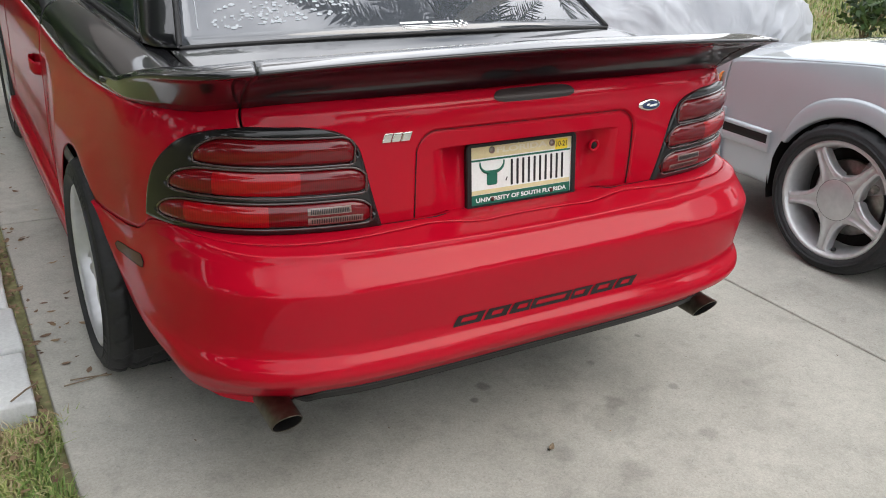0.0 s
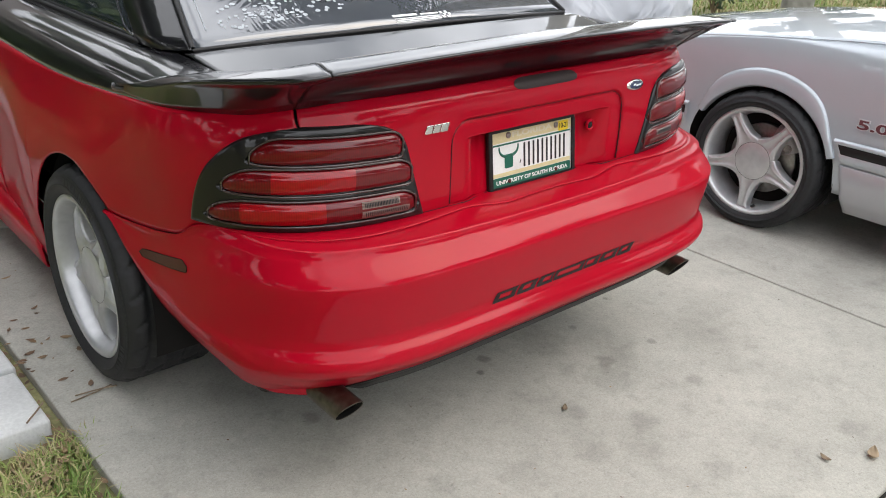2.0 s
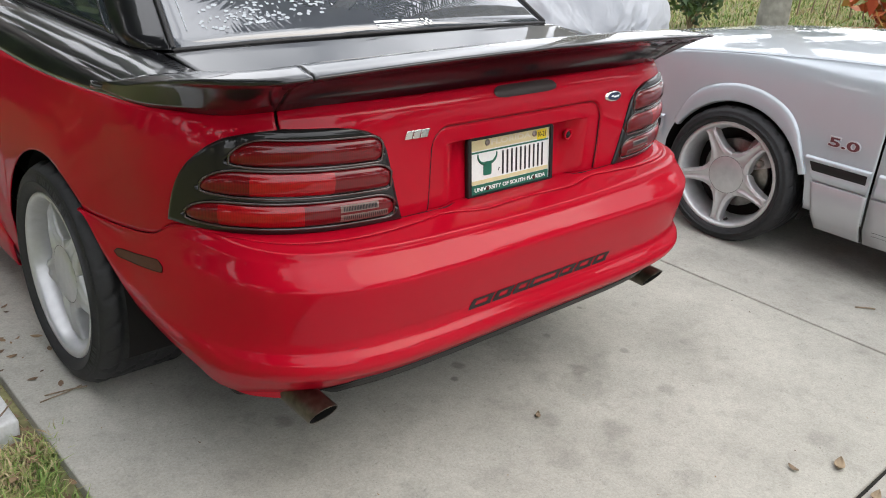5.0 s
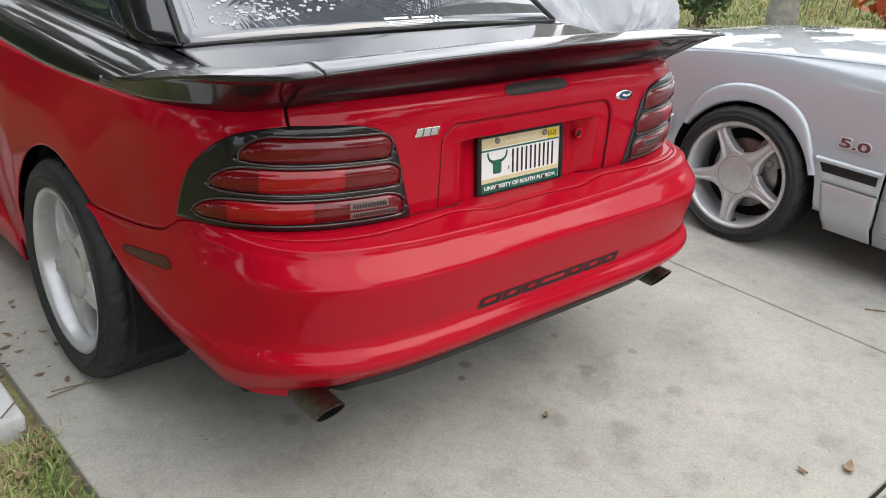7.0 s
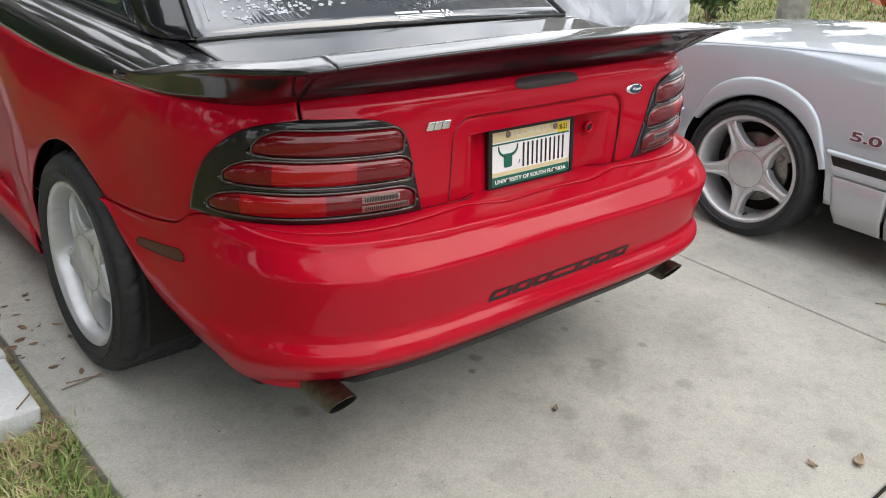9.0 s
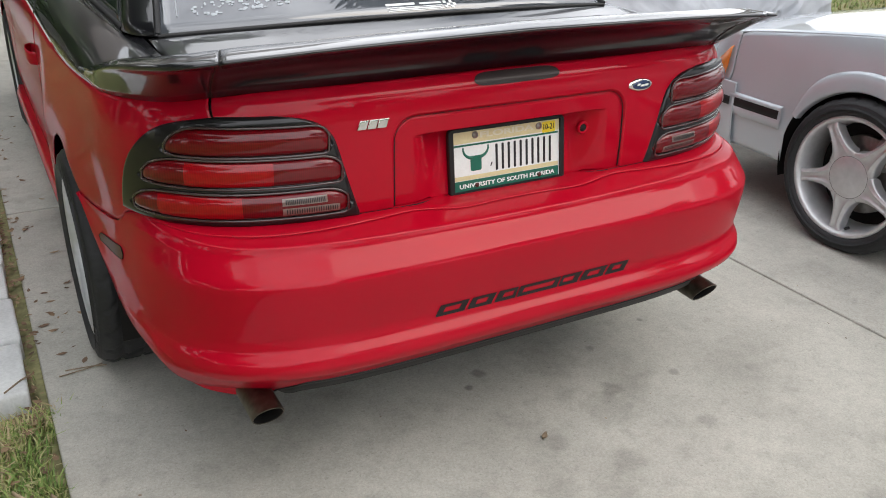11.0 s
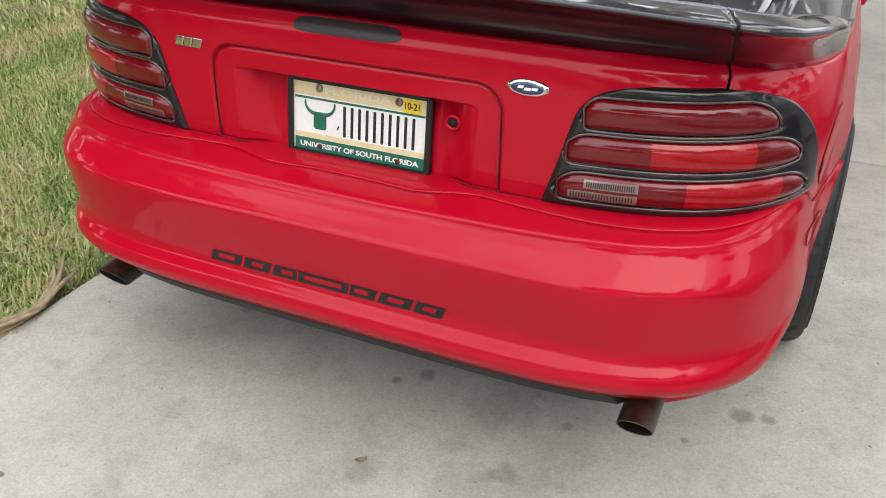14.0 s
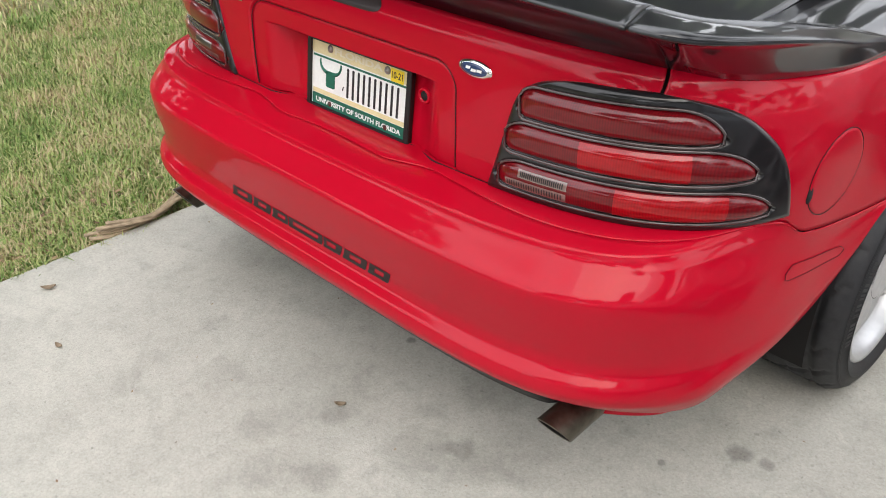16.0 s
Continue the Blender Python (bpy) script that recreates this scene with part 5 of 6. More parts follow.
# silver car: flares, mouldings, skirts, badges and lamps
SEAMED = material("silver_lower", (0.47, 0.48, 0.50), 0.36, metal=0.3, coat=0.8, grain=0.04, grain_size=500, blotch=0.04)
AMBER = material("amber_lens", (0.75, 0.22, 0.03), 0.2, coat=1.0, grain=0.12, grain_size=90)
for sign in (1, -1):
    for c, nm in ((SAX, "front wheel"), (SAX - 2.553, "rear wheel")):
        V = []
        for a in np.linspace(radians(29), radians(163), 60):
            row = []
            wide = 0.030 + 0.044 * float(step(math.sin(a), 0.48, 0.90))
            for k, o in ((-0.10, -0.012), (-0.04, 0.010), (0.02, 0.0145), (0.10, 0.0155), (0.55, 0.0150), (0.82, 0.0125), (0.92, 0.0085), (0.97, 0.003), (1.0, -0.003)):
                r = 0.325 + wide * k
                y, z = c + r * math.cos(a), SHUB + r * math.sin(a)
                row.append((CX - sign * (float(sil_w(min(z, 0.80))) + o), y, z))
            V.append(row)
        part("wheel_flare", sheet("wheel_flare", V, flip=sign < 0), SILVER, silver_car, "silver wheel arch flare")
        V = [[(CX - sign * x, c + 0.352 * math.cos(a), SHUB + 0.352 * math.sin(a)) for x in (0.86, 0.78, 0.5)] for a in np.linspace(-0.3, math.pi + 0.3, 40)]
        part("wheel_well", sheet("wheel_well", V), GAP, silver_car, "black wheel arch liner")
    for y0, y1, nm in ((0.945, 0.665, "side_moulding"), (-0.020, -0.285, "side_moulding"), (-0.315, -1.54, "side_moulding"), (-1.57, -1.86, "side_moulding")):
        ss = np.linspace(sil_s(y0) if y0 < SY1 else sil_at(y0, 0.44), sil_s(y1), 24)
        prof = ((0.384, 0.001), (0.388, 0.011), (0.42, 0.014), (0.424, 0.011), (0.461, 0.011), (0.465, 0.016), (0.476, 0.015), (0.481, 0.001))
        cant = 0.55 if y0 == -0.020 else 0.0
        V = [[sil(sign * (q + cant * (0.475 - z) * (ss[-1] - q) / (ss[-1] - ss[0])), z, o) for z, o in prof] for q in ss]
        md = part(nm, sheet(nm, V, flip=sign < 0), SILVER, silver_car, "silver side moulding with a black insert")
        V = [[sil(sign * (q + cant * (0.475 - z) * (ss[-1] - q) / (ss[-1] - ss[0])), z, o) for z, o in ((0.424, 0.011), (0.427, 0.0135), (0.458, 0.0135), (0.461, 0.011))] for q in ss[1:-1]]
        part("insert", sheet("insert", V, flip=sign < 0), TRIM, md, "black rubber insert")
    for y0, y1 in ((-0.060, -0.29), (-0.305, -1.55), (-1.565, -1.88)):
        ss = np.linspace(sil_s(y0), sil_s(y1), 16)
        cant = 0.20 if y0 == -0.060 else 0.0
        V = [[sil(sign * (q + cant * (0.378 - z) * (ss[-1] - q) / (ss[-1] - ss[0])), z, o) for z, o in ((0.378, 0.004), (0.374, 0.008), (0.30, 0.010), (0.245, 0.018), (0.215, 0.030), (0.195, 0.034), (0.178, 0.026), (0.172, 0.0))] for q in ss]
        part("side_skirt", sheet("side_skirt", V, flip=sign < 0), SEAMED, silver_car, "silver ribbed lower side skirt", thick=0.003)
    V = []
    for q in np.linspace(sil_at(0.985, 0.6), sil_at(1.115, 0.6), 16):
        yq = float(sil(q, 0.6)[1])
        zt = 0.668 - 0.135 * np.clip((yq - 1.0) / 0.115, 0, 0.96)
        V.append([sil(sign * q, 0.526 + (zt - 0.526) * kq, oq) for kq, oq in ((0.0, 0.003), (0.06, 0.011), (0.5, 0.013), (0.94, 0.011), (1.0, 0.003))])
    part("marker_lamp", sheet("marker_lamp", V, flip=sign < 0), AMBER, silver_car, "amber corner marker lamp")
V = [[sil(q, z, o) for z, o in ((0.424, 0.020), (0.427, 0.0235), (0.458, 0.0235), (0.461, 0.020))] for q in np.linspace(-S1 + 0.02, S1 - 0.02, 120)]
part("bumper_stripe", sheet("bumper_stripe", V, flip=True), TRIM, silver_car, "black rubber bumper stripe")
BADGE_EDGE = material("badge_edge", (0.62, 0.62, 0.64), 0.35, grain=0.1)
RED_BADGE = material("badge_red", (0.15, 0.045, 0.055), 0.4, grain=0.1)
bm0 = Matrix(((0, 0, -1, CX - 0.876), (-1, 0, 0, -0.153), (0, 1, 0, 0.556), (0, 0, 0, 1)))
part("fender_badge", text_mesh("fender_badge", "5.0", 0.0375, 0.130, 0.0034), BADGE_EDGE, silver_car, "chrome and red 5.0 badge", m=bm0 @ Matrix.Translation((0, 0, 0.003)) @ Matrix.Diagonal((1, 1, 9, 1)))
part("fender_badge", text_mesh("fender_badge", "5.0", 0.0340, 0.122, 0.0012), RED_BADGE, silver_car, "red face of the 5.0 badge", m=bm0 @ Matrix.Translation((0, 0, 0.0055)))
for i in range(5):
    y = -0.34 - 0.085 * i
    for z in (0.222, 0.246):
        V = [[sil(sil_s(yy), z + dz, 0.0335 - (z + dz - 0.2) * 0.28) for dz in (0.0, 0.009)] for yy in np.linspace(y, y - 0.065, 4)]
        part("decal_bar", sheet("decal_bar", V), DECAL, silver_car, "plain dark decal bar")
# cowl grille at the foot of the windscreen, hood edges
for i in range(14):
    x = CX - 0.62 + 0.028 * i
    part("cowl_slat", box_bm(0.010, 0.13, 0.008, 0.002), TRIM, silver_car, "black cowl slat", m=pose(x, -0.60 + 0.0 * i, 0.932 + 0.010 * (i / 14)))
part("cowl_panel", box_bm(0.40, 0.17, 0.010, 0.004), TRIM, silver_car, "black cowl panel", m=pose(CX - 0.44, -0.60, 0.922))
for sign in (-1, 1):
    rows = []
    for y in np.linspace(0.98, -0.62, 40):
        zt = float(sil_top(y))
        w = float(sil_w(zt)) * 0.90
        rows.append((CX + sign * w, y, zt + 0.045 * (1 - 0.90 ** 2.4) + 0.0005))
    part("hood_gap", tube("hood_gap", rows, 0.0022, 5), GAP, silver_car, "dark hood gap")

# ---------------------------------------------------------------- car under a cover
covered_car = thing("covered_car", "parked car under a wrinkled pale grey fabric cover", "covered car")
KX, KY0, KY1 = 2.575, 1.66, 6.1
cov_top = spline([(0, 0.62), (0.08, 0.88), (0.9, 1.02), (1.5, 1.34), (2.6, 1.38), (3.4, 1.0), (4.2, 0.9), (4.38, 0.7)])
rows = []
for a in np.linspace(0, 1, 200) ** 1.25:
    yl = a * (KY1 - KY0)
    top = float(cov_top(yl))
    endp = min(1, yl / 0.16) ** 0.30 * min(1, (KY1 - KY0 - yl) / 0.3 + 1e-6) ** 0.35
    hem = 0.22 + 0.045 * math.sin(yl * 4.1 + 0.6) + 0.02 * math.sin(yl * 11)
    row = []
    for t in np.linspace(-1, 1, 181):
        ang = abs(t) * 1.5708
        px, pz = max(0.0, math.sin(ang)) ** 0.42, max(0.0, math.cos(ang)) ** 0.42
        x = 0.93 * endp * px * (1 if t > 0 else -1)
        lift = 0.24 * float(step(yl, 0.15, 0.95)) * (1 - float(step(yl, 1.4, 2.2))) if t < 0 else 0.0
        z = hem + lift + (top - hem - lift) * pz
        # hanging folds, gathered towards the hem
        hang = (1 - pz) ** 0.7
        fold = 0.040 * hang * noise.noise((x * 7.0 + 3, yl * 7.0, z * 0.5)) + 0.020 * noise.noise((x * 4, yl * 4, z * 4)) + 0.016 * noise.noise((x * 11 + z * 5, yl * 11 - z * 6, 7)) - 0.035 * abs(noise.noise((x * 3 + z * 4, yl * 5 - z * 3, 2))) ** 0.8
        fold += 0.020 * max(0.0, 1 - 5 * abs(noise.noise((x * 4 + 9, yl * 4.5, z * 4.5)))) + 0.012 * max(0.0, 1 - 4 * abs(noise.noise((x * 8 - z * 3, yl * 7 + z * 4, z * 6 + 4))))
        row.append((KX + x * (1 + 0.6 * fold), KY0 + yl - fold * (1 - min(1, yl / 0.3)) * 1.2 + fold * 0.3, z + fold * 0.5 * pz))
    rows.append(row)
part("cover", sheet("cover", rows, flip=True), COVER, covered_car, "wrinkled pale grey fabric cover", thick=0.003)
# Box stands for the body; its near-black colour holds the shade below the cover.
part("shaded_underbody", box_bm(1.50, 4.0, 0.35, 0.05), GAP, covered_car, "plain box for the car's body, near-black for the shade under the cover", m=pose(KX, KY0 + 2.3, 0.42))
make_wheel(covered_car, (KX - 0.87, 2.62, 0.305), -1, 0.308, 0.22)

# ---------------------------------------------------------------- edging, lawn and litter
PAVER = material("pale_paver", (0.56, 0.57, 0.56), 0.8, grain=0.10, grain_size=120, blotch=0.12, blotch_size=6, bump=0.3, bump_size=200, spread=0.06)
edging = tagged(new("edging"), "row of pale grey edging pavers along the driveway", "edging", kind="structure")
py = 0.60
for i in range(26):
    ln = 0.296
    part("paver", box_bm(0.30, ln, 0.09, 0.010, 2), PAVER, edging, m=pose(-1.252 + 0.006 * math.sin(i * 2.1), py + ln / 2, -0.008 + 0.003 * math.sin(i * 1.3), 0.5 * math.sin(i * 3.7), 0.6 * math.cos(i * 2.2), 0.7 * math.sin(i * 1.9)))
    py += ln + 0.007


def island_tint(name, colors, rough=0.7, patch=6.0):
    """A material whose colour is drawn anew for each loose piece of a mesh."""
    mat = bpy.data.materials.new(name)
    mat.use_nodes = True
    n, l = mat.node_tree.nodes, mat.node_tree.links
    b = n["Principled BSDF"]
    b.inputs["Roughness"].default_value = rough
    gm = n.new("ShaderNodeNewGeometry")
    cr = n.new("ShaderNodeValToRGB")
    while len(cr.color_ramp.elements) < len(colors):
        cr.color_ramp.elements.new(0.5)
    for i, c in enumerate(colors):
        cr.color_ramp.elements[i].position = i / (len(colors) - 1)
        cr.color_ramp.elements[i].color = (*c, 1)
    t = n.new("ShaderNodeTexNoise")
    t.inputs["Scale"].default_value, t.inputs["Detail"].default_value = patch, 4
    l.new(gm.outputs["Position"], t.inputs["Vector"])
    mp = n.new("ShaderNodeMapRange")
    mp.inputs["From Min"].default_value, mp.inputs["From Max"].default_value = 0.3, 0.7
    mp.inputs["To Min"].default_value, mp.inputs["To Max"].default_value = -0.45, 0.45
    l.new(t.outputs["Fac"], mp.inputs["Value"])
    ad = n.new("ShaderNodeMath")
    l.new(gm.outputs["Random Per Island"], ad.inputs[0])
    l.new(mp.outputs[0], ad.inputs[1])
    l.new(ad.outputs[0], cr.inputs["Fac"])
    mv = n.new("ShaderNodeMapRange")
    mv.inputs["To Min"].default_value, mv.inputs["To Max"].default_value = 0.7, 1.3
    l.new(t.outputs["Fac"], mv.inputs["Value"])
    m = n.new("ShaderNodeVectorMath")
    m.operation = "MULTIPLY"
    l.new(cr.outputs["Color"], m.inputs[0])
    l.new(mv.outputs[0], m.inputs[1])
    l.new(m.outputs[0], b.inputs["Base Color"])
    return mat


GRASS = island_tint("grass_blades", [(0.13, 0.22, 0.045), (0.19, 0.29, 0.07), (0.28, 0.36, 0.10), (0.38, 0.40, 0.15), (0.52, 0.45, 0.26), (0.40, 0.30, 0.17)], patch=2.6)
DEAD = island_tint("dead_leaves", [(0.10, 0.06, 0.035), (0.20, 0.12, 0.07), (0.30, 0.21, 0.12), (0.16, 0.10, 0.06)], 0.8)
LEAF = island_tint("green_leaves", [(0.02, 0.045, 0.012), (0.035, 0.075, 0.02), (0.06, 0.11, 0.03), (0.09, 0.13, 0.04)], 0.5)
CROTON = island_tint("orange_leaves", [(0.45, 0.07, 0.03), (0.55, 0.16, 0.05), (0.50, 0.28, 0.08), (0.12, 0.16, 0.03)], 0.45)
BARK = material("grey_bark", (0.30, 0.29, 0.26), 0.9, grain=0.25, grain_size=14, blotch=0.3, blotch_size=5, bump=0.6, bump_size=30)


def blades(name, label, xy, height, width, seed, z0=-0.034):
    """Bent three-point blades of grass at the given places, as one mesh."""
    r = np.random.default_rng(seed)
    n = len(xy)
    a, h = r.uniform(0, 2 * np.pi, n), height * r.uniform(0.4, 1.25, n)
    w, lean = width * r.uniform(0.6, 1.3, n), r.uniform(0.15, 1.3, n)
    base = np.c_[xy, np.full(n, z0)]
    d = np.c_[np.cos(a), np.sin(a), np.zeros(n)]
    p = np.c_[-np.sin(a), np.cos(a), np.zeros(n)]
    up = np.array([0, 0, 1.0])
    mid = base + d * (h * lean * 0.35)[:, None] + up * (h * 0.6)[:, None]
    tip = base + d * (h * lean)[:, None] + up * (h * (1.0 - 0.25 * lean))[:, None]
    V = np.stack([base - p * w[:, None], base + p * w[:, None], mid - p * (0.8 * w)[:, None], mid + p * (0.8 * w)[:, None], tip], 1).reshape(-1, 3)
    me = bpy.data.meshes.new(name)
    i = np.arange(n) * 5
    quads = np.c_[i, i + 1, i + 3, i + 2]
    tris = np.c_[i + 2, i + 3, i + 4]
    me.vertices.add(len(V))
    me.vertices.foreach_set("co", V.ravel())
    loops = np.concatenate([quads.ravel(), tris.ravel()])
    me.loops.add(len(loops))
    me.loops.foreach_set("vertex_index", loops.astype(np.int32))
    starts = np.concatenate([np.arange(n) * 4, 4 * n + np.arange(n) * 3])
    me.polygons.add(2 * n)
    me.polygons.foreach_set("loop_start", starts.astype(np.int32))
    me.update(calc_edges=True)
    me.validate()
    me.materials.append(GRASS)
    return tagged(new(name, me), label, "grass", kind="stuff")


rg = np.random.default_rng(7)


def lawn_spots(n, x0, x1, y0, y1, keep):
    q = np.c_[rg.uniform(x0, x1, n), rg.uniform(y0, y1, n)]
    return q[keep(q)]


edge = lambda q: -1.075 - 0.03 * np.sin(q[:, 1] * 7) - 0.02 * np.sin(q[:, 1] * 19 + 1)
near = lawn_spots(260000, -3.6, -1.02, -2.4, 3.2, lambda q: (q[:, 0] < edge(q) + 0.03 * rg.random(len(q))) & ~((q[:, 0] > -1.45) & (q[:, 1] > 0.57)))
near = near[rg.random(len(near)) < np.clip(1.15 - 0.22 * (-near[:, 0] - 1.0), 0.4, 1)]
blades("grass", "short dry green lawn grass beside the driveway", near, 0.050, 0.0023, 1)
blades("grass", "lawn grass farther from the driveway", lawn_spots(80000, -9.0, -3.4, -7.0, 8.2, lambda q: q[:, 0] < 0), 0.060, 0.005, 2)
blades("grass", "lawn grass along the driveway ahead of and behind the cars", np.concatenate([lawn_spots(34000, -3.6, -1.47, 3.2, 8.2, lambda q: q[:, 0] < 0), lawn_spots(34000, -3.6, -1.09, -7.0, -2.4, lambda q: q[:, 0] < 0)]), 0.058, 0.004, 6)
blades("grass", "lawn grass beyond the parked cars", lawn_spots(40000, 6.25, 16.0, 0.0, 10.0, lambda q: q[:, 0] > 0), 0.070, 0.008, 3)
blades("grass", "tufts of grass in the joint by the edging", np.c_[rg.uniform(-1.125, -1.075, 240), rg.uniform(0.55, 5, 240)], 0.028, 0.0016, 4)


def litter(name, label, spots, size, mat, seed, z=0.004, flat=0.25):
    """Small curled leaves lying about, as one mesh."""
    r = random.Random(seed)
    verts, faces = [], []
    for x, y in spots:
        a, s = r.uniform(0, 6.28), size * r.uniform(0.5, 1.3)
        c, d = math.cos(a), math.sin(a)
        curl = r.uniform(0, flat)
        b = len(verts)
        for u, v, w in ((-1, 0, 0.6), (-0.3, 0.42, 0.1), (-0.3, -0.42, 0.3), (0.4, 0.36, 0.0), (0.4, -0.36, 0.4), (1, 0, 0.8)):
            verts.append((x + s * (u * c - v * d), y + s * (u * d + v * c), z + s * curl * w))
        faces += [(b, b + 2, b + 1), (b + 1, b + 2, b + 4, b + 3), (b + 3, b + 4, b + 5)]
    ob = tagged(new(name, mesh_of(name, verts, faces)), label, "leaves", kind="stuff")
    ob.data.materials.append(mat)
    return ob


litter("dead_leaves", "dead brown leaves in the joint by the edging", [(rg.uniform(-1.13, -1.07), rg.uniform(0.5, 5)) for _ in range(420)], 0.014, DEAD, 1, -0.012, 0.6)
litter("dead_leaves", "dead leaves scattered on the lawn's edge", [(rg.uniform(-1.5, -1.07), rg.uniform(-0.9, 0.6)) for _ in range(90)], 0.016, DEAD, 2, -0.004, 0.5)
litter("leaf_bits", "small dark leaf bits on the concrete", [(rg.uniform(-1.0, 2.2), rg.uniform(-1.6, 2.2)) for _ in range(150)], 0.0045, DEAD, 3, 0.0015, 0.2)
litter("leaf_bits", "brown leaf bits on the concrete by the cars", [(rg.uniform(0.95, 1.7), rg.uniform(0.6, 2.6)) for _ in range(6)], 0.011, DEAD, 5, 0.003, 0.3)
litter("leaf_bits", "dark leaf bits and stalks along the driveway's edge", [(-1.06 + 0.16 * rg.random() ** 2, rg.uniform(0.75, 3.6)) for _ in range(70)], 0.016, DEAD, 8, 0.003, 0.4)


def ribbon(name, label, pts, width, mat, category):
    """A dry strip of frond that lies along points."""
    P = np.asarray(pts, float)
    T = np.gradient(P, axis=0)
    T /= np.linalg.norm(T, axis=1)[:, None]
    N = np.cross(T, (0, 0, 1.0))
    k = np.linspace(0, 1, len(P))
    w = width * (0.25 + 0.75 * np.sin(np.pi * np.clip(k * 0.9 + 0.08, 0, 1)))[:, None]
    V = np.stack([P - N * w, P + (0, 0, 0.008), P + N * w], 1)
    ob = tagged(new(name, sheet(name, V)), label, category)
    ob.data.materials.append(mat)
    s = ob.modifiers.new("thickness", "SOLIDIFY")
    s.thickness = 0.002
    return ob


FROND = material("dry_frond", (0.34, 0.26, 0.17), 0.8, grain=0.25, grain_size=40, blotch=0.2, blotch_size=15)
TWIG = material("twig", (0.24, 0.18, 0.12), 0.85, grain=0.3, grain_size=60)
for i in range(5):
    t = np.linspace(0, 1, 24)
    o = 0.010 * (i - 3)
    pts = np.c_[-1.085 + 0.05 * np.sin(np.pi * t) - 0.06 * t ** 2 + o + 0.02 * np.sin(3 * t + i), -0.24 + 0.03 * (i % 3) + 0.36 * t, 0.004 + 0.012 * (i % 3) + 0.012 * np.sin(5 * t + i)]
    pts[:, 0] += 0.05 * np.maximum(t - 0.75, 0) * (i - 2)
    ribbon("dry_palm_frond", "dry tan palm frond strip lying along the lawn's edge", pts, 0.010 + 0.003 * (i % 2), FROND, "palm frond")


def twig(pts, r, label):
    ob = tagged(new("twig", tube("twig", pts, r, 6)), label, "twig")
    ob.data.materials.append(TWIG)
    return ob


twig([(-1.02, 0.695, 0.004), (-0.95, 0.70, 0.006), (-0.90, 0.715, 0.004)], 0.0018, "thin brown twig on the concrete beside the tyre")
twig([(-1.0, 0.72, 0.004), (-0.93, 0.705, 0.008), (-0.89, 0.70, 0.005)], 0.002, "thin brown twig on the concrete beside the tyre")
twig([(-1.16, 0.60, 0.05), (-1.12, 0.64, 0.052), (-1.09, 0.70, 0.03)], 0.0025, "thin bent twig lying over the edging")
twig([(1.62, -0.42, 0.004), (1.655, -0.46, 0.006), (1.67, -0.475, 0.004)], 0.003, "short dark twig on the concrete beside a car")
chock = tagged(new("wooden_stick", sheet("wooden_stick", [[(1.785 - 0.04 * k + w * math.cos(a), 1.94 + 0.36 * k, 0.014 + w * math.sin(a)) for a in np.linspace(0, 2 * np.pi, 8, endpoint=False)] for k, w in ((0, 0.0), (0.0, 0.013), (0.05, 0.014), (0.5, 0.012), (0.97, 0.013), (1.0, 0.0))], wrap_v=True, smooth=False)), "short rough wooden stick lying against a tyre", "stick")
chock.data.materials.append(material("weathered_wood", (0.24, 0.13, 0.075), 0.85, grain=0.3, grain_size=30, blotch=0.2, blotch_size=8, bump=0.4, bump_size=60))
for x, y, sz, a, lab in ((0.563, -0.832, 0.028, 20, "dry tan leaf on the concrete"), (0.444, -0.757, 0.016, 80, "small dry brown leaf on the concrete"), (0.059, -0.171, 0.014, 40, "pale dry leaf scrap on the concrete"), (-0.64, -0.54, 0.013, 10, "small dark leaf on the concrete"), (-0.918, -0.443, 0.020, 60, "small curled brown leaf on the concrete"), (0.996, -0.80, 0.018, 30, "dark dry leaf beside the slab joint"), (0.509, -0.953, 0.024, 5, "long dark leaf on the concrete")):
    V = [[(u * sz, v * sz * 0.5 * (1 - abs(u) ** 2.2), 0.004 + 0.35 * sz * u * u + 0.2 * sz * v * v) for v in np.linspace(-1, 1, 5)] for u in np.linspace(-1, 1, 9)]
    ob = tagged(new("dry_leaf", sheet("dry_leaf", V)), lab, "leaf")
    ob.matrix_basis = pose(x, y, 0, 0, 0, a)
    ob.data.materials.append(FROND if sz > 0.02 else TWIG)
    s = ob.modifiers.new("thickness", "SOLIDIFY")
    s.thickness = 0.001

# ---------------------------------------------------------------- planting round the yard


def leaf_cloud(name, centres, radii, count, size, seed, mat, parent, label):
    """Leaves strewn through the shells of some rounded clumps, as one crown."""
    r = np.random.default_rng(seed)
    k = r.integers(0, len(centres), count)
    d = r.normal(size=(count, 3))
    d /= np.linalg.norm(d, axis=1)[:, None]
    c = np.asarray(centres)[k] + d * (np.asarray(radii)[k] * r.uniform(0.45, 1.05, count) ** 0.6)[:, None] * (1, 1, 0.75)
    a = r.normal(size=(count, 3))
    a /= np.linalg.norm(a, axis=1)[:, None]
    b = np.cross(a, r.normal(size=(count, 3)))
    b /= np.linalg.norm(b, axis=1)[:, None]
    s = (size * r.uniform(0.6, 1.4, count))[:, None]
    V = np.stack([c - a * s, c + b * s * 0.45, c + a * s, c - b * s * 0.45], 1).reshape(-1, 3)
    me = mesh_of(name, V, np.arange(4 * count).reshape(-1, 4), smooth=False)
    ob = part(name, me, mat, parent, label)
    return tagged(ob, kind="stuff")


